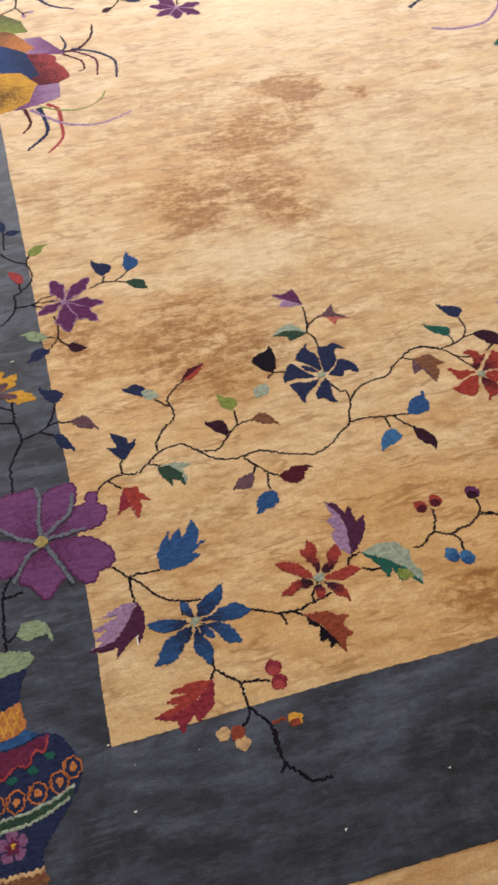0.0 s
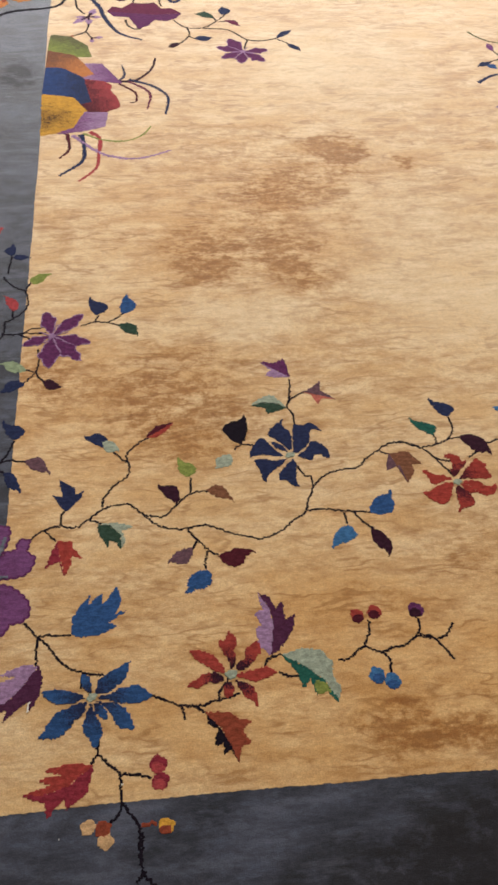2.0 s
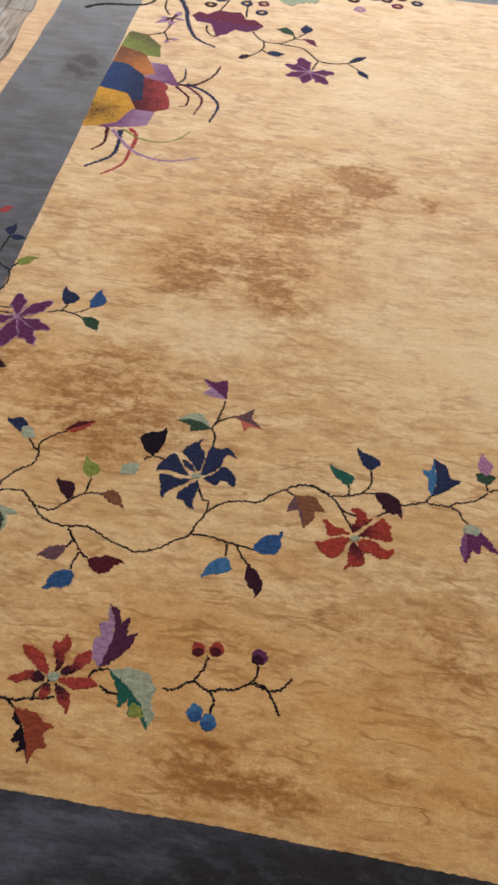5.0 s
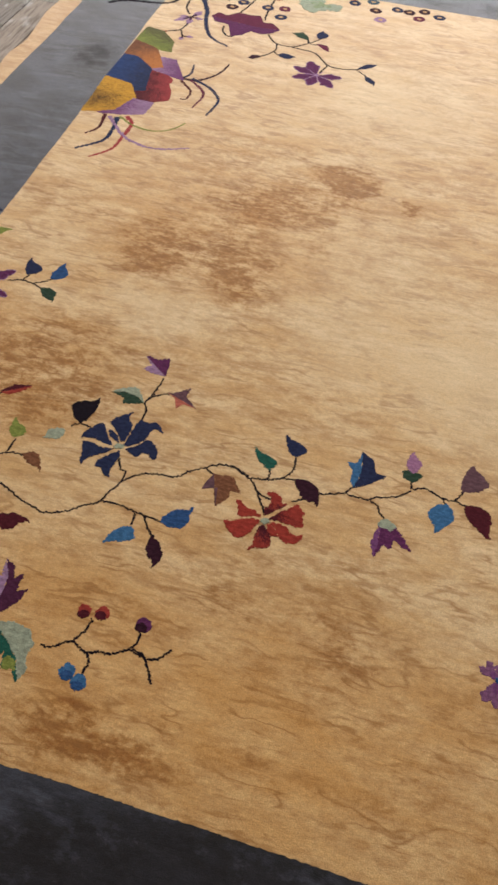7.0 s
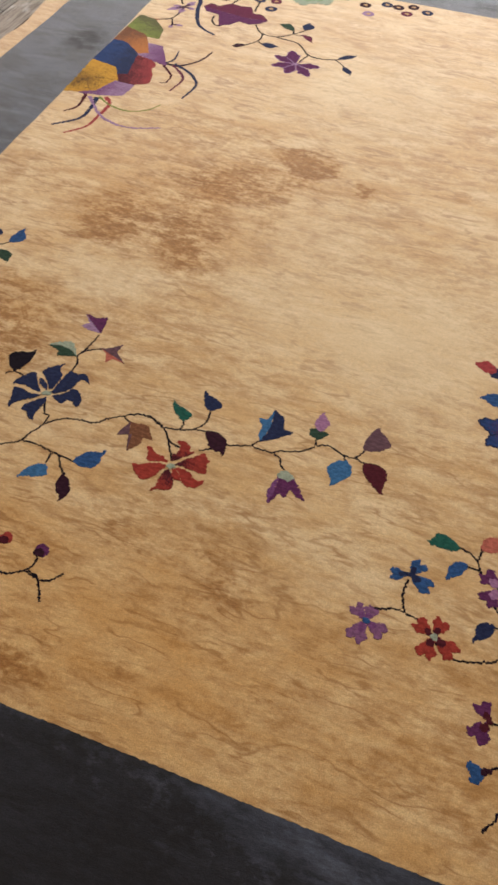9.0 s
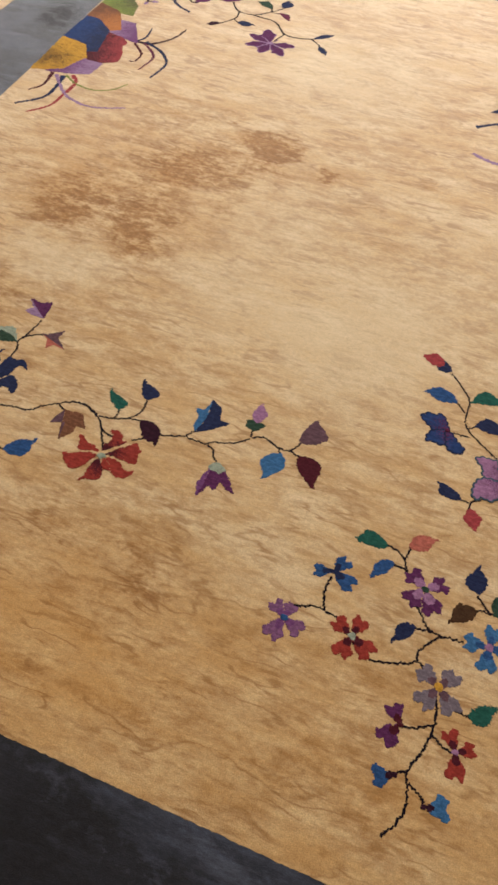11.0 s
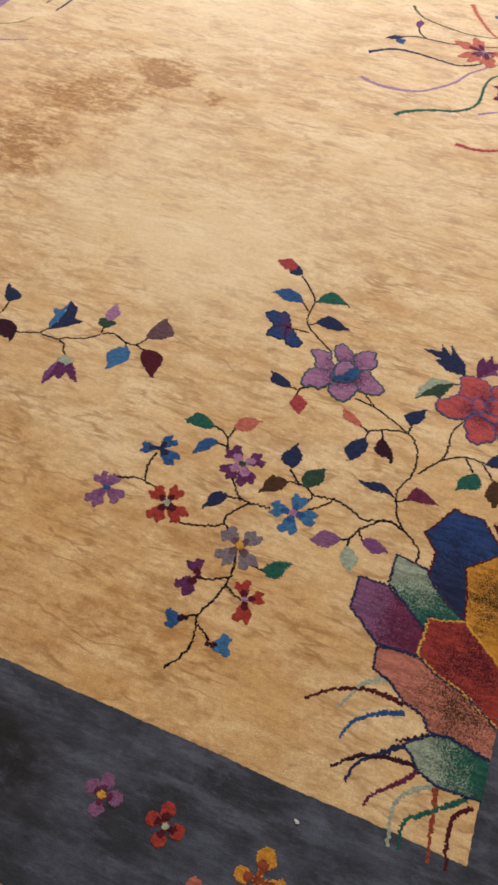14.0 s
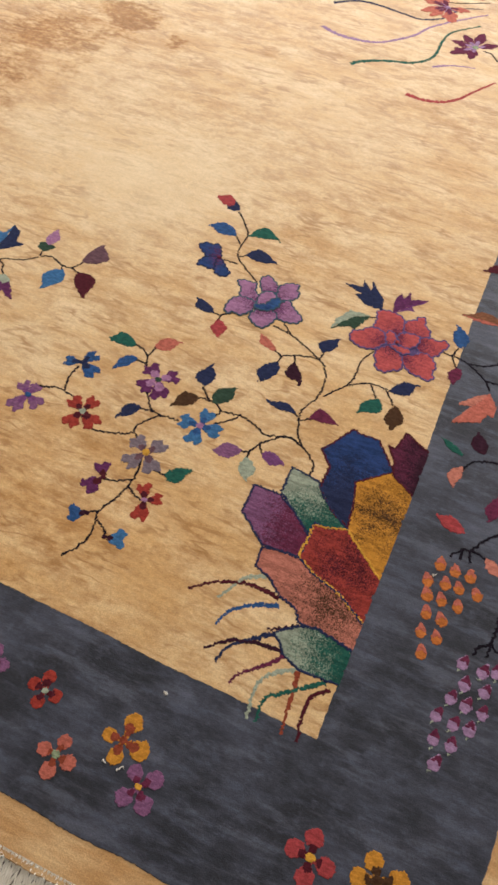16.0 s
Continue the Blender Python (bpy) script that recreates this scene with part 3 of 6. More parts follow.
# left side: sprays that start in the blue border
flower("purple star flower with pale lilac edges", 0.055, 0.976, 0.006, "lilac", "point", [(103, 0.079, 0.21), (46, 0.091, 0.18), (-17, 0.087, 0.16), (-50, 0.099, 0.17), (-92, 0.096, 0.21), (-157, 0.065, 0.19)], "purple", None, "lilac", 0.50)
vine([(-0.002, 1.154), (-0.012, 1.13), (-0.005, 1.088), (-0.01, 1.06), (-0.032, 1.037), (-0.049, 1.023), (-0.049, 0.995), (-0.061, 0.962), (-0.087, 0.937)])
vine([(-0.067, 1.176), (-0.044, 1.145), (-0.013, 1.126)])
vine([(-0.05, 0.986), (-0.016, 0.986), (0.011, 1.001), (0.038, 1.003)])
vine([(-0.016, 0.986), (0.013, 0.967)])
vine([(-0.016, 0.988), (0.009, 0.987), (0.04, 0.986)])
vine([(-0.034, 1.036), (-0.035, 1.061)])
leaf(-0.034, 1.059, 0.059, 117, "crimson", (0.52, 0.06), (0.34, -0.34))
leaf(-0.006, 1.157, 0.055, 26, "lime", (0.47, 0.26), (0.26, -0.29))
leaf(0.007, 0.877, 0.059, 160, "sage", (0.44, 0.23), (0.58, -0.24))
leaf(0.007, 0.839, 0.054, -157, "navy", (0.45, 0.17), (0.44, -0.34))
vine([(0.028, 0.938), (0.032, 0.901), (0.029, 0.87), (0.035, 0.855), (0.046, 0.842)])
vine([(0.029, 0.87), (0.007, 0.877)])
vine([(0.029, 0.87), (0.008, 0.842)])
leaf(0.045, 0.844, 0.044, -23, "plum", (0.34, 0.19), (0.53, -0.39))
leaf(0.149, 1.037, 0.064, 103, "navy", (0.47, 0.15), (0.33, -0.46))
leaf(0.205, 1.04, 0.068, 80, "blue", (0.34, 0.12), (0.38, -0.39))
leaf(0.196, 1.005, 0.059, -44, "forest", (0.45, 0.42), (0.48, -0.10))
vine([(0.114, 1.005), (0.138, 1.013), (0.148, 1.016), (0.176, 1.012), (0.199, 1.004)])
vine([(0.147, 1.016), (0.153, 1.038)])
vine([(0.174, 1.015), (0.195, 1.027), (0.207, 1.043)])
flower("gold flower with violet hearts, half outside the view", -0.116, 0.743, 0.007, "gold", "point", [(43, 0.067, 0.26), (-20, 0.086, 0.20), (89, 0.088, 0.24), (148, 0.06, 0.24), (-111, 0.071, 0.24)], "gold", "mauve", None, 0.60)
vine([(-0.111, 0.71), (-0.085, 0.694), (-0.082, 0.664), (-0.074, 0.616), (-0.084, 0.591), (-0.1, 0.554), (-0.101, 0.515), (-0.102, 0.492)])
vine([(-0.074, 0.616), (-0.037, 0.627), (-0.008, 0.641), (0.008, 0.639), (0.026, 0.635)])
vine([(-0.022, 0.634), (-0.01, 0.656), (-0, 0.689)])
vine([(-0.037, 0.625), (-0.012, 0.611)])
vine([(-0.109, 0.668), (-0.082, 0.661)])
vine([(-0.085, 0.694), (-0.081, 0.717)])
leaf(0.024, 0.635, 0.059, -34, "mauve", (0.32, 0.38), (0.46, -0.10))
leaf(-0, 0.689, 0.06, 114, "navy", (0.40, 0.12), (0.23, -0.43))
leaf(-0.012, 0.611, 0.059, -57, "navy", (0.26, 0.22), (0.54, -0.17))
violet_bloom = part("flower", relief(knotted(placed(-0.062, 0.379, 0.011, 0, [(math.cos(a * 0.5), math.sin(a * 0.5)) for a in range(13)]), 0.0018), TOP + 0.003), wool("straw"), rug, "large violet peony with grey gaps and a yellow knotted eye")
for layer, (px, py, length, turn, rim) in enumerate([(-0.066, 0.388, 0.104, 119, [(0.27, 0.22), (0.67, 0.4), (1.04, 0.42), (1.11, 0.11), (1.11, -0.08), (0.98, -0.32), (0.87, -0.54), (0.53, -0.37), (0.23, -0.15)]),
    (-0.055, 0.39, 0.113, 61, [(0.26, 0.16), (0.67, 0.31), (0.88, 0.19), (1.02, -0.07), (0.69, -0.22), (0.38, -0.18), (0.1, -0.09)]),
    (-0.048, 0.383, 0.11, 23, [(0.25, 0.04), (0.49, 0.15), (0.65, 0.24), (0.81, 0.22), (0.91, 0.36), (1.05, 0.29), (0.95, 0.11), (1.02, -0.06), (0.81, -0.26), (0.5, -0.2), (0.21, -0.09)]),
    (-0.047, 0.371, 0.115, -30, [(0.23, 0.16), (0.49, 0.26), (0.71, 0.24), (0.9, 0.17), (1.02, 0.01), (0.98, -0.14), (0.87, -0.23), (0.87, -0.39), (0.75, -0.46), (0.53, -0.37), (0.24, -0.17)]),
    (-0.059, 0.365, 0.095, -98, [(0.27, 0.19), (0.6, 0.39), (0.76, 0.27), (1.02, 0.11), (0.92, -0.05), (0.72, -0.22), (0.65, -0.39), (0.37, -0.35), (0.13, -0.16)]),
    (-0.069, 0.377, 0.085, -165, [(0.32, 0.13), (0.59, 0.36), (0.85, 0.39), (1.13, 0.1), (1.13, -0.32), (0.83, -0.49), (0.41, -0.29)])]):
    lobe(px, py, length, turn, rim, "purple", "violet", "purple", violet_bloom, 0.2 * layer)
for gap in [[(-0.062, 0.379), (-0.062, 0.426), (-0.056, 0.462), (-0.059, 0.498)],
            [(-0.061, 0.381), (-0.035, 0.406), (-0.006, 0.428), (0.004, 0.468)],
            [(-0.054, 0.383), (-0.014, 0.385), (0.015, 0.387)],
            [(-0.057, 0.37), (-0.04, 0.337), (-0.025, 0.302), (-0.019, 0.286)],
            [(-0.068, 0.371), (-0.09, 0.353), (-0.107, 0.325), (-0.116, 0.309)],
            [(-0.07, 0.383), (-0.1, 0.397), (-0.137, 0.429)]]:
    part("gap", ribbon([Vector(p) for p in gap], 0.0065, TOP + 0.0012 + next(PLY), 0.3), wool("stone"), violet_bloom)
vine([(-0.076, 0.367), (-0.108, 0.336), (-0.134, 0.299), (-0.138, 0.248), (-0.139, 0.197), (-0.141, 0.157)])
vine([(-0.137, 0.286), (-0.103, 0.291)])
vine([(-0.136, 0.206), (-0.119, 0.22)])
lobed_leaf(-0.121, 0.216, 0.061, -24, "sage", "sage", [(0.05, 0.33), (0.37, 0.50), (0.74, 0.42)], [(0.34, -0.12), (0.56, 0.07), (0.80, 0.20)])
# the vase in the corner of the border
VASE = [(-0.103, 0.173), (-0.126, 0.111), (-0.118, 0.055), (-0.074, 0.038), (-0.049, -0.019), (-0.068, -0.059), (-0.1, -0.096), (-0.115, -0.118), (-0.117, -0.136)]
# upper branch with the navy flower
vine([(0.048, 0.46), (0.067, 0.476), (0.097, 0.485), (0.127, 0.481), (0.152, 0.499), (0.173, 0.518), (0.199, 0.525), (0.224, 0.523), (0.248, 0.5), (0.272, 0.477), (0.296, 0.468), (0.321, 0.466), (0.347, 0.471), (0.368, 0.47), (0.396, 0.455), (0.435, 0.441), (0.46, 0.437), (0.493, 0.449), (0.523, 0.473), (0.546, 0.49), (0.553, 0.514), (0.565, 0.536), (0.566, 0.565), (0.552, 0.574), (0.539, 0.601)])
vine([(0.566, 0.545), (0.597, 0.572), (0.627, 0.581), (0.661, 0.585), (0.677, 0.603), (0.704, 0.622), (0.731, 0.639), (0.76, 0.64), (0.792, 0.629)])
vine([(0.072, 0.476), (0.094, 0.453)])
vine([(0.099, 0.485), (0.1, 0.508), (0.107, 0.52)])
vine([(0.173, 0.522), (0.176, 0.543), (0.196, 0.572), (0.218, 0.589), (0.222, 0.615), (0.216, 0.636), (0.228, 0.659), (0.257, 0.682)])
vine([(0.217, 0.622), (0.195, 0.645), (0.181, 0.658)])
lobed_leaf(0.095, 0.454, 0.072, -77, "red", "garnet", [(0.12, 0.34), (0.33, 0.34), (0.66, 0.49), (0.49, 0.27), (0.77, 0.17)], [(0.19, -0.13), (0.67, -0.40), (0.57, -0.07), (0.65, -0.05)], [(0.47, -0.02)])
lobed_leaf(0.108, 0.516, 0.076, 104, "navy", "navy", [(0.29, -0.42), (0.46, -0.52), (0.43, -0.31), (0.62, -0.33)], [(0.20, 0.11), (0.56, 0.20), (0.41, -0.02)])
lobed_leaf(0.255, 0.681, 0.065, 34, "maroon", "red", [(0.15, 0.12), (0.50, 0.20)], [(0.21, -0.14), (0.62, -0.15)], [(0.38, -0.01)])
leaf(0.185, 0.658, 0.062, 144, "navy", (0.45, 0.12), (0.59, -0.32))
leaf(0.17, 0.675, 0.04, -40, "mint", (0.39, 0.30), (0.60, -0.33))
vine([(0.248, 0.5), (0.283, 0.495), (0.306, 0.516), (0.335, 0.542), (0.367, 0.547)])
vine([(0.335, 0.542), (0.337, 0.58)])
vine([(0.308, 0.518), (0.309, 0.528)])
leaf(0.365, 0.549, 0.059, -32, "brown", (0.32, 0.36), (0.39, -0.06))
leaf(0.31, 0.522, 0.059, 127, "plum", (0.52, 0.10), (0.49, -0.37))
leaf(0.335, 0.582, 0.052, 112, "lime", (0.42, 0.23), (0.24, -0.39))
vine([(0.152, 0.494), (0.177, 0.485), (0.192, 0.48)])
lobed_leaf(0.166, 0.485, 0.068, -52, "mint", "forest", [(0.29, 0.39), (0.68, 0.65), (0.57, 0.34), (0.87, 0.22)], [(0.25, -0.16), (0.73, -0.24), (0.58, -0.10), (0.73, 0.02)], [(0.25, 0.22), (0.62, 0.26)])
vine([(0.326, 0.464), (0.344, 0.44), (0.361, 0.419), (0.379, 0.406)])
vine([(0.343, 0.437), (0.332, 0.422)])
vine([(0.361, 0.417), (0.354, 0.393), (0.354, 0.379)])
leaf(0.379, 0.404, 0.065, 3, "maroon", (0.53, 0.19), (0.43, -0.37))
leaf(0.335, 0.424, 0.055, -147, "mauve", (0.48, 0.30), (0.46, -0.19))
leaf(0.358, 0.378, 0.06, -136, "blue", (0.27, 0.37), (0.50, -0.23), teeth=0.06)
drawn_flower("navy flower with curled petals and a grey-green eye", 0.532, 0.622, 0.0085, "mint", [(0.518, 0.621, 0.064, -179, [(0.24, -0.0), (0.5, -0.07), (0.79, -0.08)], [(0.32, -0.41), (0.52, -0.69), (0.69, -0.67), (0.84, -0.43), (0.98, -0.22)]),
    (0.527, 0.631, 0.036, 138, [(0.35, 0.12), (0.71, 0.16)], [(0.37, -0.17), (0.76, -0.15)]),
    (0.532, 0.634, 0.081, 92, [(0.27, 0.19), (0.51, 0.44), (0.66, 0.37), (0.85, 0.19)], [(0.09, -0.06), (0.35, -0.1), (0.59, -0.07), (0.79, 0.06)]),
    (0.54, 0.625, 0.082, 41, [(0.2, 0.19), (0.43, 0.44), (0.64, 0.59), (0.73, 0.51), (0.87, 0.42), (1.02, 0.35)], [(0.3, -0.06), (0.56, 0.02), (0.78, 0.18), (0.92, 0.16)]),
    (0.546, 0.62, 0.063, -2, [(0.27, 0.19), (0.38, 0.39), (0.55, 0.55), (0.75, 0.47), (0.92, 0.24)], [(0.24, -0.14), (0.43, -0.17), (0.55, 0.02), (0.74, 0.01), (0.93, -0.12)]),
    (0.538, 0.612, 0.067, -87, [(0.26, 0.02), (0.55, -0.03), (0.77, -0.07)], [(0.21, -0.24), (0.44, -0.46), (0.67, -0.54), (0.71, -0.35), (0.88, -0.2)]),
    (0.523, 0.613, 0.069, -129, [(0.27, -0.01), (0.6, -0.09), (0.86, -0.08)], [(0.24, -0.22), (0.39, -0.52), (0.56, -0.67), (0.69, -0.53), (0.79, -0.32), (0.9, -0.22)])], "navy")
vine([(0.55, 0.694), (0.55, 0.729), (0.541, 0.745), (0.55, 0.782), (0.555, 0.821)])
vine([(0.543, 0.758), (0.56, 0.773), (0.579, 0.784)])
vine([(0.475, 0.645), (0.457, 0.651), (0.437, 0.653), (0.425, 0.641)])
lobed_leaf(0.555, 0.829, 0.073, 142, "lilac", "purple", [(0.39, 0.29), (0.61, 0.36), (0.59, 0.06)], [(0.35, -0.37), (0.54, -0.53), (0.63, -0.24)])
lobed_leaf(0.577, 0.786, 0.071, -20, "mauve", "coral", [(0.22, 0.21), (0.40, 0.55), (0.48, 0.20)], [(0.28, -0.06), (0.55, -0.36), (0.60, -0.10)])
lobed_leaf(0.54, 0.743, 0.075, 172, "mint", "forest", [(0.29, -0.32), (0.67, -0.35)], [(0.53, 0.24), (0.57, 0.06)], [(0.3, -0.14), (0.6, -0.16)])
leaf(0.526, 0.757, 0.043, 162, "mint", (0.50, 0.11), (0.52, -0.40))
leaf(0.438, 0.655, 0.075, 81, "ink", (0.48, 0.51), (0.40, -0.14))
leaf(0.417, 0.629, 0.044, -137, "mint", (0.41, 0.37), (0.59, -0.30))
vine([(0.546, 0.491), (0.58, 0.492), (0.616, 0.486), (0.668, 0.48)])
vine([(0.615, 0.483), (0.617, 0.457)])
vine([(0.634, 0.481), (0.651, 0.456), (0.665, 0.446)])
leaf(0.665, 0.479, 0.068, 47, "blue", (0.40, 0.15), (0.44, -0.44))
leaf(0.62, 0.454, 0.06, -126, "sky", (0.20, 0.37), (0.47, -0.20))
leaf(0.66, 0.446, 0.066, -73, "plum", (0.55, 0.31), (0.41, -0.12))
# lower spray of the corner
vine([(0.049, 0.297), (0.073, 0.273), (0.098, 0.246), (0.12, 0.22), (0.15, 0.205), (0.183, 0.2)])
vine([(0.15, 0.204), (0.147, 0.192), (0.147, 0.178)])
vine([(0.153, 0.203), (0.162, 0.169)])
vine([(0.073, 0.273), (0.094, 0.273), (0.127, 0.271)])
vine([(0.074, 0.271), (0.073, 0.244), (0.076, 0.22)])
lobed_leaf(0.128, 0.272, 0.112, 49, "blue", "blue", [(0.18, 0.16), (0.42, 0.22), (0.64, 0.22), (0.49, 0.13), (0.79, 0.10), (0.61, -0.04)], [(0.06, -0.14), (0.25, -0.32), (0.52, -0.44), (0.47, -0.30), (0.78, -0.38), (0.63, -0.28), (0.85, -0.22)])
lobed_leaf(0.078, 0.221, 0.11, -144, "lilac", "damson", [(0.13, -0.14), (0.49, -0.24), (0.33, -0.06), (0.76, -0.20), (0.59, -0.02), (0.83, -0.05), (0.73, 0.07)], [(0.04, 0.17), (0.22, 0.39), (0.45, 0.47), (0.39, 0.34), (0.57, 0.36), (0.83, 0.39), (0.67, 0.28), (0.87, 0.17)], [(0.36, 0.13), (0.65, 0.17)])
drawn_flower("blue star flower with navy hearts", 0.164, 0.164, 0.0075, "mint", [(0.17, 0.169, 0.075, 43, [(0.2, 0.16), (0.42, 0.16), (0.72, 0.08)], [(0.21, -0.16), (0.46, -0.21), (0.73, -0.16)]),
    (0.172, 0.162, 0.086, -1, [(0.24, 0.08), (0.5, 0.18), (0.76, 0.19)], [(0.18, -0.04), (0.48, -0.11), (0.79, -0.12)]),
    (0.172, 0.157, 0.075, -39, [(0.21, 0.13), (0.47, 0.21), (0.74, 0.16)], [(0.23, 0.01), (0.49, -0.05), (0.73, -0.15)]),
    (0.168, 0.154, 0.035, -50, [(0.25, 0.17), (0.61, 0.17)], [(0.25, -0.17), (0.68, -0.17)]),
    (0.163, 0.153, 0.069, -84, [(0.25, 0.08), (0.59, 0.19), (0.83, 0.12)], [(0.27, -0.13), (0.57, -0.2), (0.79, -0.08)]),
    (0.156, 0.157, 0.087, -144, [(0.12, 0.12), (0.37, 0.16), (0.71, 0.2)], [(0.2, -0.09), (0.52, -0.16), (0.76, -0.08)]),
    (0.154, 0.163, 0.069, 168, [(0.28, 0.15), (0.62, 0.21), (0.82, 0.12)], [(0.23, -0.09), (0.55, -0.1), (0.8, -0.08)]),
    (0.162, 0.173, 0.032, 117, [(0.27, 0.16), (0.63, 0.2)], [(0.36, -0.2), (0.79, -0.22)])], "blue", "navy", (0, 1, 2, 3, 4, 5, 6, 7))
vine([(0.175, 0.101), (0.177, 0.077), (0.194, 0.059), (0.208, 0.045), (0.21, 0.025), (0.213, 0.005), (0.218, -0.004), (0.236, -0.028), (0.238, -0.061), (0.239, -0.082)], 0.0036)
vine([(0.213, 0.003), (0.205, -0.016), (0.194, -0.022)], 0.0036)
vine([(0.24, -0.028), (0.262, -0.026)], 0.004, "rust")
vine([(0.208, 0.044), (0.238, 0.042), (0.254, 0.035)])
vine([(0.177, 0.076), (0.165, 0.062)])
berry(0.266, 0.055, 0.013, "garnet", "crimson")
berry(0.268, 0.031, 0.013, "garnet", "crimson")
berry(0.165, -0.026, 0.011, "tan")
berry(0.189, -0.046, 0.011, "tan")
berry(0.186, -0.029, 0.011, "rust")
berry(0.275, -0.032, 0.011, "gold", "rust")
lobed_leaf(0.17, 0.06, 0.107, -161, "red", "garnet", [(0.32, -0.17), (0.62, -0.18), (0.44, -0.05), (0.75, -0.10), (0.61, 0.03)], [(0.18, 0.31), (0.52, 0.42), (0.49, 0.25), (0.77, 0.41), (0.76, 0.21), (0.90, 0.11)], [(0.39, 0.13), (0.74, 0.12)])
vine([(0.257, 0.159), (0.278, 0.151), (0.304, 0.141), (0.334, 0.139), (0.353, 0.144), (0.38, 0.149), (0.396, 0.155)])
vine([(0.362, 0.145), (0.365, 0.16), (0.381, 0.179)])
vine([(0.304, 0.141), (0.309, 0.118)])
vine([(0.325, 0.139), (0.339, 0.126)])
drawn_flower("brick red star flower with plum hearts", 0.385, 0.186, 0.009, "mint", [(0.384, 0.196, 0.064, 89, [(0.24, 0.04), (0.48, 0.18), (0.75, 0.25), (0.78, 0.1)], [(0.08, -0.12), (0.45, -0.12), (0.8, -0.19)]),
    (0.393, 0.193, 0.061, 51, [(0.14, 0.07), (0.43, -0.01), (0.64, 0.11)], [(0.15, -0.17), (0.49, -0.24), (0.85, -0.22)]),
    (0.394, 0.183, 0.064, 0, [(0.23, 0.09), (0.57, 0.14), (0.77, 0.18)], [(0.2, -0.11), (0.47, -0.17), (0.72, -0.1)]),
    (0.391, 0.174, 0.054, -55, [(0.17, 0.16), (0.41, 0.27), (0.76, 0.18)], [(0.28, -0.04), (0.56, -0.09), (0.78, 0.01)]),
    (0.38, 0.174, 0.026, -103, [(0.32, 0.37), (0.75, 0.33)], [(0.31, -0.22), (0.74, -0.23)]),
    (0.373, 0.181, 0.061, -170, [(0.14, 0.1), (0.43, 0.04), (0.68, 0.1)], [(0.14, -0.15), (0.51, -0.2), (0.71, -0.13)]),
    (0.374, 0.189, 0.068, 142, [(0.18, 0.08), (0.45, 0.07), (0.69, 0.1)], [(0.14, -0.11), (0.45, -0.2), (0.74, -0.16)])], "red", "plum", (0, 1, 3, 4, 5))
lobed_leaf(0.34, 0.127, 0.092, -60, "ink", "rust", [(0.19, -0.07), (0.35, 0.02), (0.55, -0.19), (0.60, -0.03), (0.76, -0.12), (0.73, 0.03)], [(0.21, 0.33), (0.37, 0.39), (0.55, 0.55), (0.59, 0.35), (0.84, 0.34), (0.81, 0.17)], [(0.36, 0.07), (0.70, 0.06)])
lobed_leaf(0.452, 0.213, 0.116, 96, "lilac", "damson", [(0.17, 0.14), (0.45, 0.14), (0.46, 0.03), (0.67, 0.10), (0.71, -0.03)], [(0.13, -0.21), (0.37, -0.41), (0.57, -0.46), (0.50, -0.31), (0.81, -0.33), (0.69, -0.21), (0.90, -0.16)], [(0.42, -0.13), (0.73, -0.12)])
vine([(0.441, 0.196), (0.446, 0.207), (0.47, 0.213)])
vine([(0.462, 0.184), (0.48, 0.175), (0.499, 0.175)])
lobed_leaf(0.468, 0.213, 0.117, -45, "mint", "teal", [(0.16, 0.26), (0.38, 0.43), (0.62, 0.38), (0.71, 0.24), (0.92, 0.15)], [(0.21, -0.03), (0.39, -0.07), (0.54, -0.17), (0.51, 0.01), (0.73, -0.13), (0.67, 0.06), (0.90, -0.01)], [(0.37, 0.09), (0.67, 0.11)])
leaf(0.519, 0.165, 0.029, -44, "lime", (0.37, 0.26), (0.45, -0.52))
vine([(0.56, 0.198), (0.58, 0.199), (0.604, 0.218), (0.632, 0.207), (0.653, 0.212), (0.678, 0.217), (0.698, 0.23), (0.727, 0.224), (0.746, 0.227), (0.765, 0.25)])
vine([(0.607, 0.219), (0.62, 0.244), (0.621, 0.265)])
vine([(0.698, 0.23), (0.707, 0.249), (0.705, 0.265)])
vine([(0.637, 0.207), (0.645, 0.191), (0.642, 0.17)])
berry(0.604, 0.274, 0.012, "red", "maroon")
berry(0.635, 0.279, 0.012, "red", "maroon")
berry(0.707, 0.278, 0.013, "purple", "plum")
berry(0.619, 0.168, 0.013, "sky", "blue")
berry(0.642, 0.157, 0.013, "sky", "blue")
vine([(0.701, 0.235), (0.726, 0.225), (0.74, 0.205), (0.753, 0.185)])
vine([(0.242, -0.037), (0.24, -0.071), (0.243, -0.09), (0.258, -0.107), (0.274, -0.124), (0.304, -0.126)], 0.0036)
vine([(0.243, -0.09), (0.232, -0.103)])
# middle branch with the red flower
vine([(0.744, 0.641), (0.76, 0.641), (0.793, 0.626), (0.828, 0.633), (0.859, 0.645), (0.883, 0.648)])
vine([(0.925, 0.628), (0.948, 0.635), (0.967, 0.645), (0.98, 0.645), (1.018, 0.644), (1.034, 0.655), (1.066, 0.666), (1.096, 0.69)])
vine([(0.794, 0.625), (0.809, 0.607), (0.82, 0.589), (0.841, 0.556)])
vine([(0.81, 0.604), (0.827, 0.592), (0.85, 0.59)])
vine([(0.881, 0.596), (0.901, 0.607), (0.908, 0.618)])
leaf(0.878, 0.65, 0.074, -47, "plum", (0.45, 0.36), (0.53, -0.14))
leaf(0.826, 0.656, 0.062, 130, "teal", (0.50, 0.15), (0.13, -0.32), teeth=0.05)
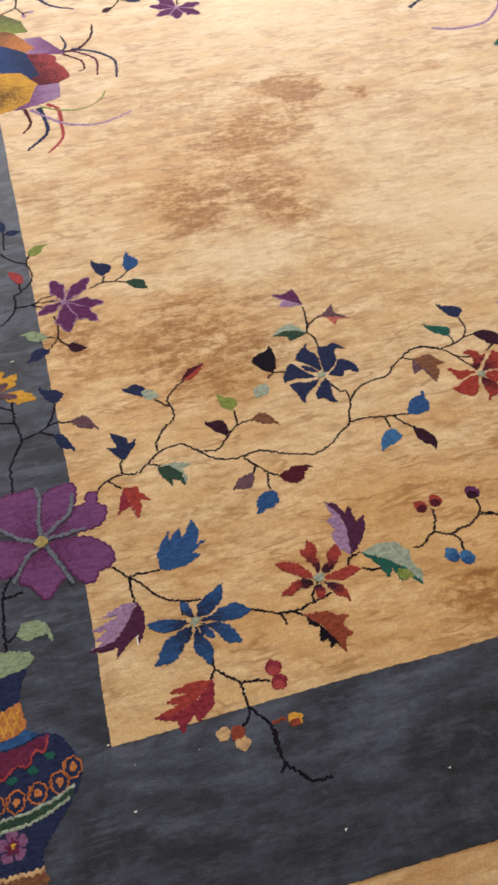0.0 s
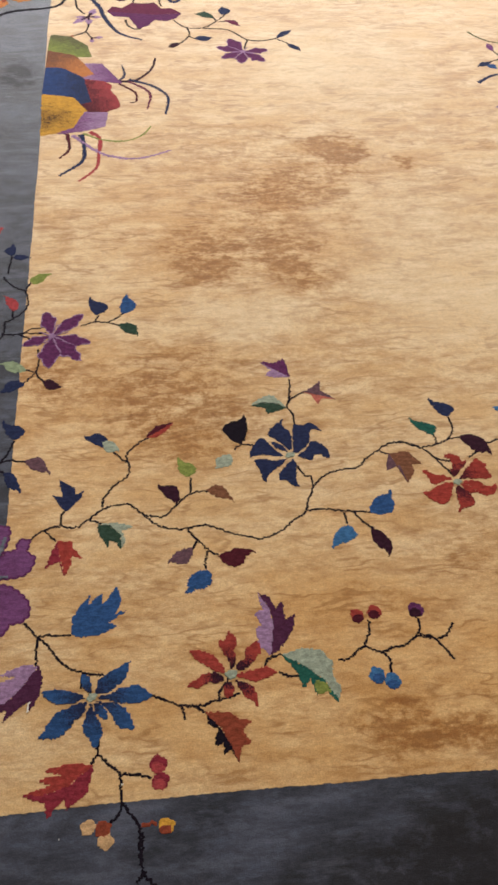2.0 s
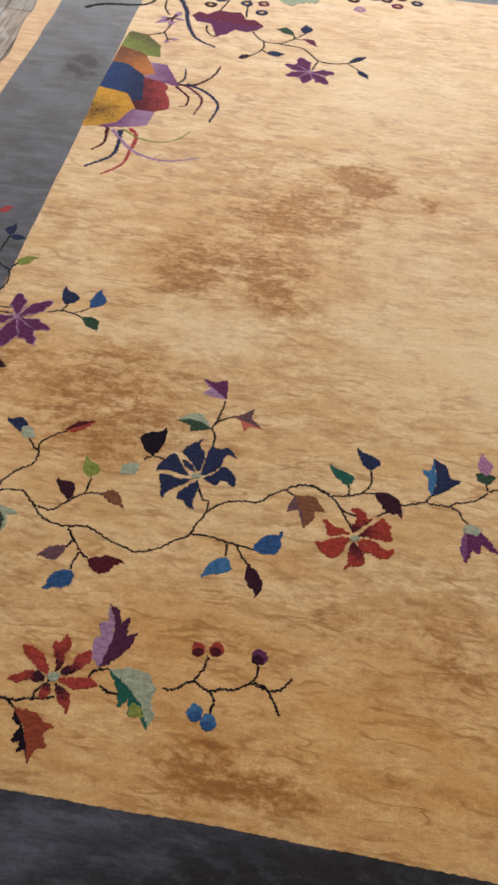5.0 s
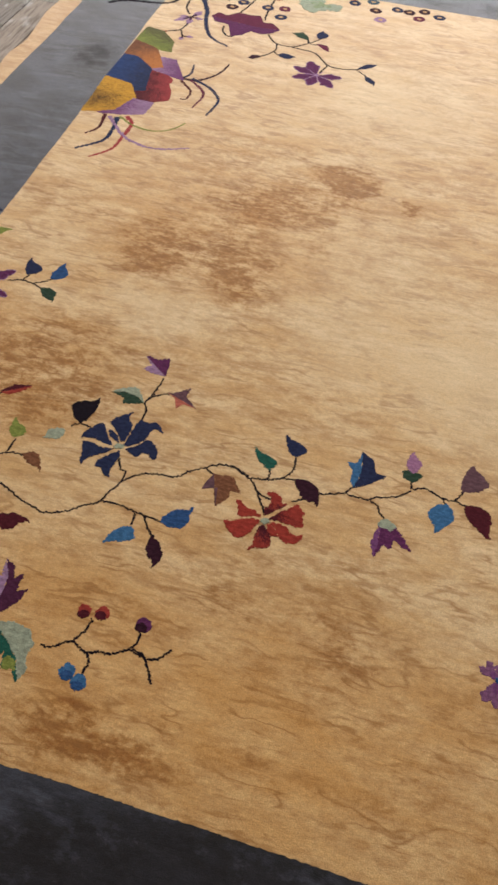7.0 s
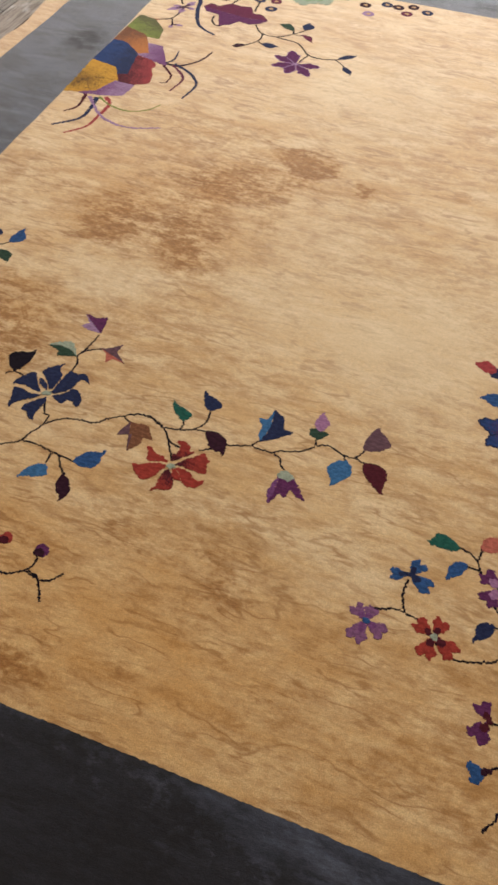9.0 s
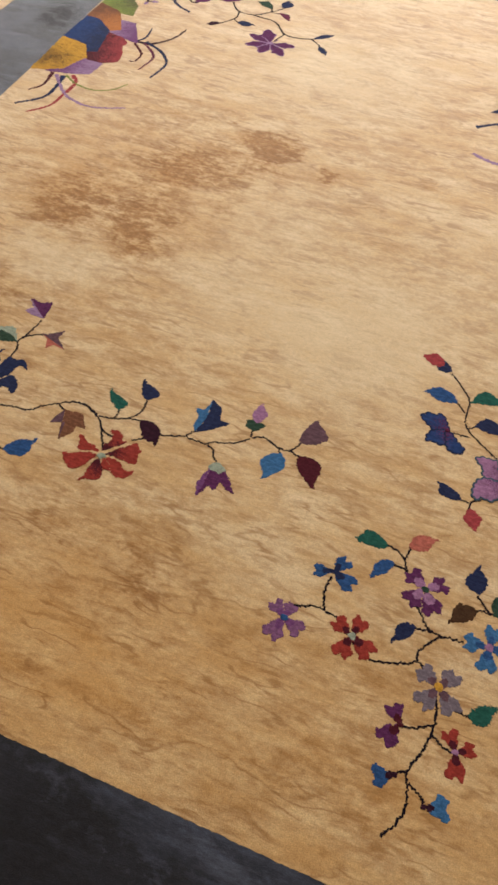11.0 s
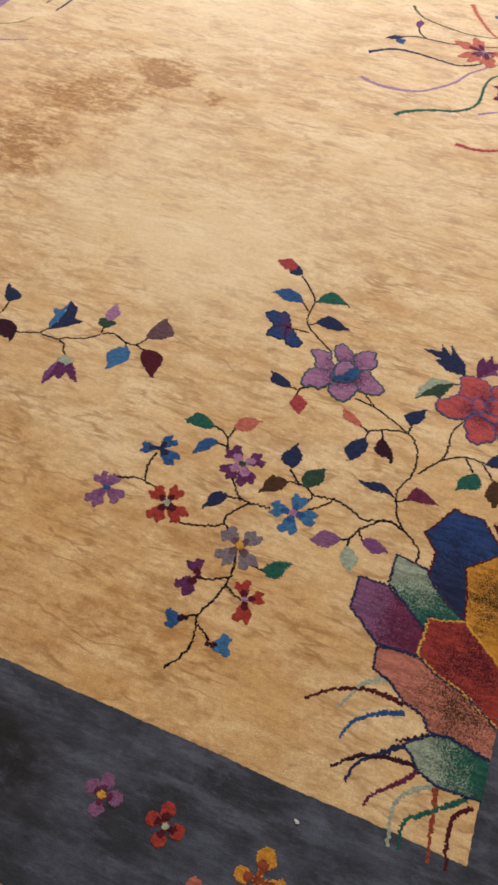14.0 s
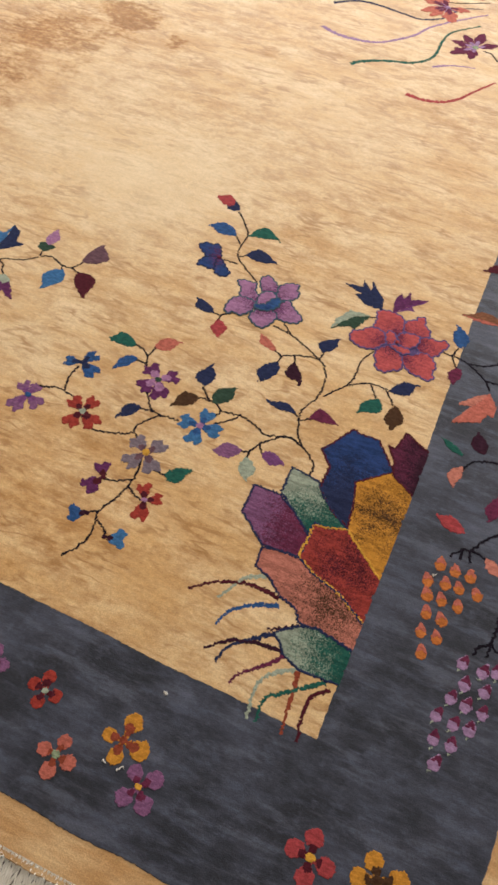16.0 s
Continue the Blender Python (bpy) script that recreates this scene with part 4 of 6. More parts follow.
leaf(0.865, 0.702, 0.059, 117, "navy", (0.38, 0.15), (0.18, -0.46))
vine([(0.828, 0.634), (0.827, 0.656)])
vine([(0.852, 0.644), (0.868, 0.666), (0.867, 0.701)])
vine([(0.703, 0.624), (0.726, 0.612)])
lobed_leaf(0.726, 0.615, 0.076, -72, "brown", "mauve", [(0.12, 0.49), (0.31, 0.53), (0.65, 0.65), (0.54, 0.40), (0.79, 0.29)], [(0.29, -0.23), (0.48, -0.32), (0.44, 0.08), (0.74, 0.04)])
drawn_flower("brick red flower with notched petals", 0.846, 0.539, 0.008, "mint", [(0.837, 0.546, 0.057, 158, [(0.19, 0.12), (0.4, 0.31), (0.64, 0.42), (0.76, 0.22)], [(0.3, -0.05), (0.6, 0.01), (0.9, -0.08)]),
    (0.84, 0.551, 0.05, 99, [(0.29, -0.05), (0.6, -0.21), (0.84, -0.22)], [(0.05, -0.19), (0.35, -0.54), (0.57, -0.81), (0.67, -0.59), (0.91, -0.54), (1.09, -0.32)]),
    (0.851, 0.545, 0.068, 28, [(0.32, 0.13), (0.59, 0.21), (0.87, 0.3), (0.95, 0.11)], [(0.24, -0.11), (0.44, -0.25), (0.65, -0.37), (0.84, -0.43), (0.89, -0.19)]),
    (0.855, 0.538, 0.064, -7, [(0.29, 0.06), (0.51, 0.03), (0.64, -0.11), (0.87, -0.12)], [(0.22, -0.14), (0.42, -0.33), (0.63, -0.45), (0.85, -0.4), (1.0, -0.21)]),
    (0.851, 0.533, 0.032, -38, [(0.24, 0.14), (0.68, 0.15)], [(0.35, -0.25), (0.76, -0.26)]),
    (0.844, 0.53, 0.062, -104, [(0.09, 0.17), (0.26, 0.35), (0.44, 0.48), (0.63, 0.5), (0.8, 0.23)], [(0.26, -0.05), (0.56, 0.03), (0.79, 0.06)]),
    (0.838, 0.536, 0.067, -166, [(0.15, 0.17), (0.31, 0.4), (0.6, 0.56), (0.8, 0.42), (0.94, 0.22)], [(0.22, -0.07), (0.53, -0.02), (0.77, 0.05)])], "brick", "maroon", (1, 2, 5))
lobed_leaf(0.989, 0.664, 0.092, 89, "sky", "navy", [(0.13, 0.10), (0.43, 0.12), (0.63, 0.27), (0.65, 0.07)], [(0.19, -0.29), (0.50, -0.58), (0.51, -0.37), (0.85, -0.25)], [(0.49, -0.06)])
vine([(0.975, 0.646), (0.981, 0.657), (0.99, 0.667)])
vine([(1.095, 0.694), (1.093, 0.713)])
lobed_leaf(1.095, 0.71, 0.031, 96, "forest", "forest", [(0.28, 0.52), (0.84, 0.69)], [(0.38, -0.42), (0.68, -0.65)])
leaf(1.093, 0.732, 0.055, 93, "pink", (0.40, 0.25), (0.48, -0.26), teeth=0.05)
vine([(1.023, 0.643), (1.04, 0.636), (1.045, 0.621), (1.056, 0.612)])
lobed_leaf(1.053, 0.608, 0.086, -92, "purple", "violet", [(0.13, 0.35), (0.59, 0.72), (0.56, 0.51), (0.42, 0.34), (0.70, 0.28), (0.61, 0.15)], [(0.35, -0.07), (0.63, -0.13)])
leaf(1.056, 0.61, 0.029, -65, "mint", (0.70, 0.60), (0.36, -0.55))
vine([(1.097, 0.693), (1.118, 0.704), (1.155, 0.691), (1.177, 0.692), (1.191, 0.716)])
vine([(1.177, 0.693), (1.2, 0.685)])
vine([(1.155, 0.691), (1.162, 0.676)])
leaf(1.19, 0.718, 0.075, 74, "mauve", (0.48, 0.13), (0.56, -0.52))
leaf(1.199, 0.686, 0.082, -49, "maroon", (0.40, 0.39), (0.38, -0.16))
leaf(1.164, 0.68, 0.075, -102, "sky", (0.34, 0.30), (0.46, -0.32))
# blossom sprays beside the rock
flower("lilac four-petal blossom", 1.286, 0.351, 0.006, "blue", "heart", [(140, 0.038, 0.37), (76, 0.033, 0.37), (-24, 0.042, 0.37), (-107, 0.048, 0.37)], "orchid", "violet", None, 0.50)
flower("navy blossom", 1.337, 0.468, 0.005, "navy", "heart", [(-162, 0.036, 0.37), (60, 0.04, 0.37), (-22, 0.048, 0.37)], "blue", "navy", None, 0.50)
flower("red blossom with dark hearts", 1.402, 0.362, 0.006, "mint", "heart", [(152, 0.042, 0.37), (74, 0.041, 0.37), (-27, 0.049, 0.37), (-104, 0.046, 0.37)], "brick", "maroon", None, 0.50)
flower("purple blossom with a pink heart", 1.498, 0.495, 0.006, "forest", "heart", [(142, 0.047, 0.37), (39, 0.045, 0.37), (-58, 0.052, 0.37), (-125, 0.047, 0.37)], "purple", "pink", None, 0.60)
flower("sky blue blossom", 1.623, 0.429, 0.006, "pink", "heart", [(-175, 0.044, 0.37), (86, 0.042, 0.37), (1, 0.046, 0.37), (-88, 0.048, 0.37)], "sky", "blue", None, 0.50)
flower("grey-mauve blossom with a gold eye", 1.559, 0.328, 0.007, "gold", "heart", [(146, 0.045, 0.37), (57, 0.044, 0.37), (-44, 0.05, 0.37), (-120, 0.048, 0.37)], "dove", "mauve", None, 0.50)
flower("purple blossom seen from the side", 1.515, 0.247, 0.004, "maroon", "heart", [(127, 0.035, 0.44), (-120, 0.044, 0.44)], "purple", "maroon", None, 0.50)
flower("red three-petal blossom", 1.606, 0.237, 0.005, "pink", "heart", [(121, 0.037, 0.37), (27, 0.034, 0.37), (-79, 0.044, 0.37)], "brick", "maroon", None, 0.50)
flower("blue bud", 1.526, 0.169, 0.004, "plum", "heart", [(-156, 0.036, 0.50)], "blue", "plum", None, 0.40)
flower("sky blue bud", 1.578, 0.141, 0.004, "plum", "heart", [(13, 0.039, 0.50)], "sky", "plum", None, 0.40)
vine([(1.528, 0.078), (1.545, 0.103), (1.553, 0.128), (1.549, 0.157), (1.543, 0.181), (1.557, 0.219), (1.564, 0.249), (1.565, 0.284), (1.557, 0.315)], 0.0036)
vine([(1.543, 0.181), (1.515, 0.165)])
vine([(1.55, 0.165), (1.579, 0.147)])
vine([(1.564, 0.266), (1.542, 0.252), (1.514, 0.244)])
vine([(1.567, 0.249), (1.588, 0.237), (1.601, 0.234)])
vine([(1.589, 0.301), (1.617, 0.299)])
leaf(1.613, 0.3, 0.055, 33, "teal", (0.43, 0.20), (0.32, -0.38), teeth=0.06)
vine([(1.532, 0.347), (1.516, 0.359), (1.499, 0.349), (1.446, 0.333), (1.42, 0.342), (1.406, 0.352)])
vine([(1.516, 0.359), (1.514, 0.377), (1.534, 0.407), (1.546, 0.418), (1.582, 0.422)])
vine([(1.546, 0.418), (1.521, 0.424), (1.5, 0.448), (1.492, 0.459)])
vine([(1.528, 0.422), (1.498, 0.416)])
leaf(1.5, 0.419, 0.055, -125, "navy", (0.47, 0.12), (0.32, -0.36))
vine([(1.294, 0.378), (1.333, 0.392), (1.346, 0.389), (1.371, 0.386)])
vine([(1.345, 0.391), (1.335, 0.422), (1.338, 0.457)])
vine([(1.46, 0.514), (1.45, 0.538), (1.432, 0.553), (1.412, 0.558)])
vine([(1.45, 0.538), (1.454, 0.57)])
vine([(1.458, 0.52), (1.435, 0.522)])
leaf(1.414, 0.556, 0.063, -177, "teal", (0.23, 0.16), (0.62, -0.35))
leaf(1.45, 0.57, 0.059, 33, "coral", (0.49, 0.31), (0.41, -0.27))
leaf(1.435, 0.527, 0.059, -123, "blue", (0.43, 0.10), (0.39, -0.32))
vine([(1.645, 0.443), (1.669, 0.465), (1.684, 0.484)])
vine([(1.643, 0.478), (1.664, 0.481), (1.684, 0.484), (1.714, 0.477), (1.745, 0.464), (1.769, 0.471), (1.792, 0.479), (1.817, 0.467)])
vine([(1.645, 0.478), (1.627, 0.491), (1.605, 0.491), (1.59, 0.489)])
vine([(1.615, 0.49), (1.601, 0.503), (1.587, 0.519)])
vine([(1.645, 0.478), (1.638, 0.46)])
leaf(1.592, 0.488, 0.06, -134, "umber", (0.39, 0.15), (0.36, -0.42))
leaf(1.589, 0.522, 0.058, 98, "navy", (0.33, 0.45), (0.48, -0.22))
leaf(1.621, 0.49, 0.062, 60, "forest", (0.40, 0.34), (0.50, -0.25))
vine([(1.856, 0.412), (1.857, 0.436), (1.841, 0.454), (1.807, 0.483), (1.791, 0.521), (1.787, 0.552), (1.803, 0.592), (1.802, 0.633), (1.795, 0.658), (1.771, 0.684), (1.728, 0.677), (1.694, 0.659)], 0.0036)
vine([(1.79, 0.523), (1.81, 0.536)])
vine([(1.786, 0.53), (1.773, 0.537)])
vine([(1.771, 0.684), (1.724, 0.709), (1.691, 0.723), (1.647, 0.731)])
vine([(1.691, 0.723), (1.666, 0.747)])
vine([(1.771, 0.684), (1.772, 0.711)])
vine([(1.695, 0.66), (1.677, 0.669)])
vine([(1.697, 0.659), (1.695, 0.637)])
vine([(1.722, 0.671), (1.729, 0.652)])
leaf(1.807, 0.535, 0.059, 8, "wine", (0.31, 0.51), (0.65, -0.00))
leaf(1.777, 0.537, 0.065, 173, "navy", (0.58, 0.15), (0.37, -0.17))
leaf(1.77, 0.707, 0.055, 65, "navy", (0.12, 0.44), (0.53, -0.16))
leaf(1.68, 0.667, 0.058, 148, "coral", (0.60, 0.24), (0.41, -0.13))
leaf(1.697, 0.642, 0.068, -107, "navy", (0.39, 0.24), (0.61, -0.29))
leaf(1.727, 0.654, 0.06, -60, "plum", (0.51, 0.15), (0.43, -0.36))
vine([(1.812, 0.599), (1.847, 0.651), (1.851, 0.68), (1.851, 0.724), (1.867, 0.757)])
vine([(1.848, 0.648), (1.886, 0.671), (1.929, 0.67)])
vine([(1.887, 0.67), (1.909, 0.641)])
vine([(1.922, 0.669), (1.947, 0.637)])
leaf(1.928, 0.67, 0.066, 35, "navy", (0.52, 0.24), (0.45, -0.26))
leaf(1.915, 0.641, 0.059, -117, "teal", (0.31, 0.41), (0.48, -0.21))
leaf(1.95, 0.639, 0.063, -84, "umber", (0.50, 0.36), (0.58, -0.21))
vine([(1.811, 0.47), (1.793, 0.478), (1.774, 0.47), (1.746, 0.442), (1.734, 0.416), (1.718, 0.409)])
vine([(1.742, 0.438), (1.759, 0.419)])
vine([(1.734, 0.419), (1.735, 0.398)])
leaf(1.72, 0.411, 0.058, -161, "orchid", (0.51, 0.33), (0.51, -0.25))
leaf(1.756, 0.421, 0.051, -11, "violet", (0.34, 0.29), (0.53, -0.23))
leaf(1.734, 0.4, 0.053, -64, "mint", (0.53, 0.29), (0.46, -0.30))
violet_peony = part("flower", relief(knotted(placed(1.617, 0.774, 0.006, 0, [(math.cos(a * 0.6), math.sin(a * 0.6)) for a in range(11)]), 0.0018), TOP + 0.003), wool("royal"), rug, "violet peony with blue-green petal edges and blue heart")
part("petal_bed", relief(knotted(placed(1.612, 0.785, 0.034, 0, [(math.cos(a * 0.3), math.sin(a * 0.3)) for a in range(21)])), TOP - 0.0002), wool("slate"), violet_peony)
for layer, (px, py, length, turn, rim) in enumerate([(1.592, 0.777, 0.078, 148, [(0.22, 0.08), (0.37, 0.23), (0.55, 0.24), (0.71, 0.08), (1.0, -0.0), (0.95, -0.16), (0.77, -0.29), (0.62, -0.37), (0.42, -0.19), (0.17, -0.17)]),
    (1.603, 0.81, 0.056, 115, [(0.18, 0.22), (0.52, 0.3), (0.9, 0.23), (1.0, -0.07), (0.75, -0.22), (0.47, -0.37), (0.13, -0.31)]),
    (1.625, 0.805, 0.06, 57, [(0.26, 0.31), (0.44, 0.47), (0.81, 0.42), (1.08, 0.15), (0.88, 0.01), (0.83, -0.2), (0.55, -0.33), (0.21, -0.19)]),
    (1.633, 0.766, 0.063, 6, [(0.03, 0.29), (0.32, 0.68), (0.56, 0.43), (0.79, 0.23), (0.99, 0.03), (0.88, -0.21), (0.51, -0.29), (0.18, -0.21)]),
    (1.613, 0.769, 0.055, -82, [(0.22, 0.51), (0.68, 0.41), (1.01, 0.16), (0.95, -0.15), (0.65, -0.46), (0.35, -0.41)]),
    (1.596, 0.77, 0.074, -144, [(0.19, 0.12), (0.35, 0.21), (0.61, 0.27), (0.79, 0.11), (0.96, 0.12), (0.97, -0.08), (0.72, -0.38), (0.46, -0.43), (0.24, -0.3)]),
    (1.613, 0.769, 0.048, 111, [(0.28, 0.37), (0.83, 0.25), (1.02, -0.16), (0.79, -0.43), (0.25, -0.4)])]):
    lobe(px, py, length, turn, rim, "purple", "pink", "slate", violet_peony, layer)
lobe(1.587, 0.766, 0.06, 41, [(0.4, -0.08), (0.75, 0.09), (1.0, 0.0), (0.79, -0.32), (0.41, -0.39), (0.13, -0.26)], "royal", "blue", "slate", violet_peony, 8)

vine([(1.565, 0.832), (1.524, 0.862), (1.497, 0.885), (1.485, 0.917), (1.484, 0.963), (1.465, 0.993), (1.432, 1.028)])
vine([(1.481, 0.928), (1.461, 0.951)])
vine([(1.495, 0.889), (1.508, 0.899)])
vine([(1.503, 0.867), (1.463, 0.865)])
leaf(1.462, 0.952, 0.076, 180, "blue", (0.45, 0.14), (0.57, -0.36))
leaf(1.507, 0.9, 0.076, 2, "navy", (0.34, 0.40), (0.59, -0.09))
leaf(1.487, 0.962, 0.075, 9, "teal", (0.43, 0.51), (0.45, 0.03))
leaf(1.43, 1.033, 0.049, 157, "navy", (0.43, 0.29), (0.52, -0.34))
leaf(1.412, 1.045, 0.053, 160, "crimson", (0.42, 0.29), (0.56, -0.40))
butterfly_blossom = part("flower", relief(knotted(placed(1.456, 0.866, 0.004, 0, [(math.cos(a * 0.6), math.sin(a * 0.6)) for a in range(11)]), 0.0018), TOP + 0.003), wool("wine"), rug, "navy butterfly-shaped blossom with purple shading")
for layer, (px, py, length, turn, rim) in enumerate([(1.457, 0.866, 0.062, 160, [(0.28, 0.25), (0.56, 0.2), (0.82, 0.12), (1.0, 0.0), (0.86, -0.27), (0.66, -0.31), (0.49, -0.49), (0.1, -0.19)]),
    (1.457, 0.866, 0.05, -130, [(0.33, 0.53), (0.69, 0.41), (0.84, 0.15), (1.03, -0.05), (0.59, -0.3)]),
    (1.454, 0.866, 0.057, -40, [(0.21, 0.08), (0.64, 0.04), (0.98, 0.03), (1.02, -0.27), (0.64, -0.44)])]):
    lobe(px, py, length, turn, rim, "purple", "royal", "navy", butterfly_blossom, layer)
vine([(1.554, 0.724), (1.536, 0.709), (1.536, 0.692)])
vine([(1.534, 0.707), (1.516, 0.71)])
leaf(1.519, 0.708, 0.059, 156, "navy", (0.61, 0.29), (0.44, -0.16))
leaf(1.537, 0.695, 0.053, -63, "crimson", (0.43, 0.29), (0.41, -0.32))
# the red peony and the sprays over the side border
red_peony = part("flower", relief(knotted(placed(1.9, 0.8, 0.004, 0, [(math.cos(a * 0.6), math.sin(a * 0.6)) for a in range(11)]), 0.0018), TOP + 0.003), wool("crimson"), rug, "large red peony with violet-grey petal edges")
part("petal_bed", relief(knotted(placed(1.905, 0.803, 0.045, 0, [(math.cos(a * 0.3), math.sin(a * 0.3)) for a in range(21)])), TOP - 0.0002), wool("iris"), red_peony)
for layer, (px, py, length, turn, rim) in enumerate([(1.89, 0.809, 0.081, 127, [(0.15, 0.15), (0.24, 0.34), (0.49, 0.37), (0.73, 0.2), (0.98, 0.1), (0.97, -0.13), (0.83, -0.33), (0.66, -0.46), (0.4, -0.45), (0.16, -0.33)]),
    (1.914, 0.833, 0.061, 70, [(0.08, 0.21), (0.34, 0.37), (0.59, 0.31), (0.74, 0.18), (0.9, 0.2), (1.02, 0.02), (0.74, -0.2), (0.64, -0.47), (0.37, -0.58), (0.16, -0.37)]),
    (1.941, 0.811, 0.065, 26, [(0.16, 0.29), (0.54, 0.27), (0.71, 0.15), (0.95, 0.17), (1.01, -0.07), (0.77, -0.24), (0.61, -0.43), (0.33, -0.48), (0.06, -0.36)]),
    (1.921, 0.77, 0.083, -24, [(0.17, 0.2), (0.3, 0.47), (0.55, 0.5), (0.79, 0.36), (0.85, 0.15), (0.99, 0.04), (0.92, -0.14), (0.75, -0.16), (0.55, -0.25), (0.3, -0.21), (0.15, -0.17)]),
    (1.892, 0.785, 0.072, -83, [(0.24, 0.31), (0.51, 0.43), (0.8, 0.42), (0.88, 0.22), (1.02, 0.0), (0.91, -0.26), (0.66, -0.28), (0.55, -0.37), (0.25, -0.33)]),
    (1.882, 0.8, 0.08, -159, [(0.2, 0.21), (0.43, 0.35), (0.73, 0.31), (0.94, 0.15), (1.01, 0.0), (0.94, -0.21), (0.71, -0.26), (0.48, -0.38), (0.22, -0.32)]),
    (1.892, 0.787, 0.038, 112, [(0.15, 0.24), (0.82, 0.23), (1.01, -0.09), (0.52, -0.31)]),
    (1.902, 0.806, 0.044, 30, [(0.07, 0.32), (0.48, 0.4), (1.03, 0.14), (0.81, -0.35), (0.33, -0.53), (0.01, -0.32)]),
    (1.889, 0.786, 0.046, 0, [(0.51, 0.1), (0.99, 0.03), (0.68, -0.27)])]):
    lobe(px, py, length, turn, rim, "wine", "rose", "iris", red_peony, layer)

lobed_leaf(1.843, 0.874, 0.111, 157, "navy", "navy", [(0.35, 0.13), (0.65, 0.06), (0.58, -0.03)], [(0.18, -0.24), (0.64, -0.45), (0.48, -0.21), (0.80, -0.36), (0.69, -0.19)])
lobed_leaf(1.866, 0.877, 0.092, 49, "purple", "violet", [(0.29, 0.36), (0.54, 0.48), (0.47, 0.29), (0.76, 0.43), (0.62, 0.21)], [(0.37, -0.07), (0.50, -0.18), (0.53, 0.04), (0.78, -0.04)])
lobed_leaf(1.825, 0.847, 0.094, -133, "mint", "forest", [(0.14, -0.16), (0.35, -0.33), (0.77, -0.21)], [(0.29, 0.12), (0.53, 0.24), (0.57, 0.09)], [(0.35, -0.12), (0.7, -0.08)])
vine([(1.843, 0.874), (1.845, 0.857)])
vine([(1.866, 0.877), (1.867, 0.859)])
vine([(1.825, 0.844), (1.84, 0.848)])
leaf(2.026, 0.842, 0.067, 112, "blue", (0.50, 0.17), (0.44, -0.34))
vine([(1.992, 0.82), (2.015, 0.816), (2.022, 0.843)])
vine([(2.015, 0.816), (2.033, 0.787)])
leaf(2.034, 0.789, 0.049, -81, "wine", (0.27, 0.25), (0.49, -0.31))
vine([(2.015, 0.816), (2.054, 0.809), (2.097, 0.78), (2.111, 0.759)])
vine([(2.049, 0.81), (2.076, 0.815), (2.097, 0.825), (2.117, 0.843)])
vine([(2.097, 0.78), (2.137, 0.786)])
lobed_leaf(2.114, 0.75, 0.113, -117, "salmon", "coral", [(0.21, -0.11), (0.61, -0.20), (0.44, -0.01), (0.76, -0.01)], [(0.13, 0.27), (0.34, 0.38), (0.39, 0.27), (0.61, 0.31)])
leaf(2.105, 0.581, 0.056, 156, "teal", (0.48, 0.12), (0.42, -0.14))
leaf(2.14, 0.6, 0.056, 111, "plum", (0.40, 0.35), (0.40, -0.21))
leaf(2.112, 0.557, 0.053, -94, "salmon", (0.35, 0.08), (0.52, -0.38))
leaf(2.154, 0.42, 0.061, 162, "crimson", (0.47, 0.24), (0.52, -0.21))
vine([(2.112, 0.55), (2.124, 0.573), (2.143, 0.585), (2.179, 0.595)])
vine([(2.14, 0.364), (2.16, 0.386), (2.173, 0.392), (2.191, 0.421), (2.215, 0.45)], 0.004)
vine([(2.16, 0.386), (2.16, 0.365)])
vine([(2.172, 0.391), (2.177, 0.366)])
vine([(2.173, 0.392), (2.203, 0.385)])
lobed_leaf(2.094, 0.946, 0.09, -176, "brown", "coral", [(0.28, -0.24), (0.56, -0.28), (0.74, -0.13)], [(0.36, 0.09), (0.64, 0.07)])
leaf(2.065, 1.103, 0.058, -174, "maroon", (0.43, 0.02), (0.51, -0.41))
leaf(2.202, 0.387, 0.04, -43, "salmon", (0.40, 0.27), (0.58, -0.25))
leaf(2.198, 0.525, 0.067, -105, "wine", (0.49, 0.24), (0.58, -0.20))
for gx, gy in [(2.132, 0.342), (2.159, 0.34), (2.186, 0.341), (2.12, 0.304), (2.15, 0.31), (2.173, 0.311), (2.205, 0.312), (2.127, 0.277), (2.152, 0.278), (2.181, 0.278), (2.135, 0.245), (2.162, 0.243), (2.137, 0.209), (2.164, 0.209), (2.148, 0.175)]:
    grape(gx, gy, "tangerine", "coral", 105)
for gx, gy in [(2.216, 0.187), (2.25, 0.186), (2.228, 0.154), (2.261, 0.155), (2.214, 0.124), (2.239, 0.122), (2.266, 0.12), (2.201, 0.089), (2.229, 0.086), (2.254, 0.088), (2.207, 0.052), (2.234, 0.053), (2.219, 0.017), (2.27, 0.194)]:
    grape(gx, gy, "lilac", "wine", 78, True)
vine([(2.251, 0.305), (2.249, 0.239), (2.233, 0.226), (2.227, 0.205)], 0.004)
vine([(2.249, 0.239), (2.248, 0.211)])
vine([(2.249, 0.237), (2.267, 0.224)])
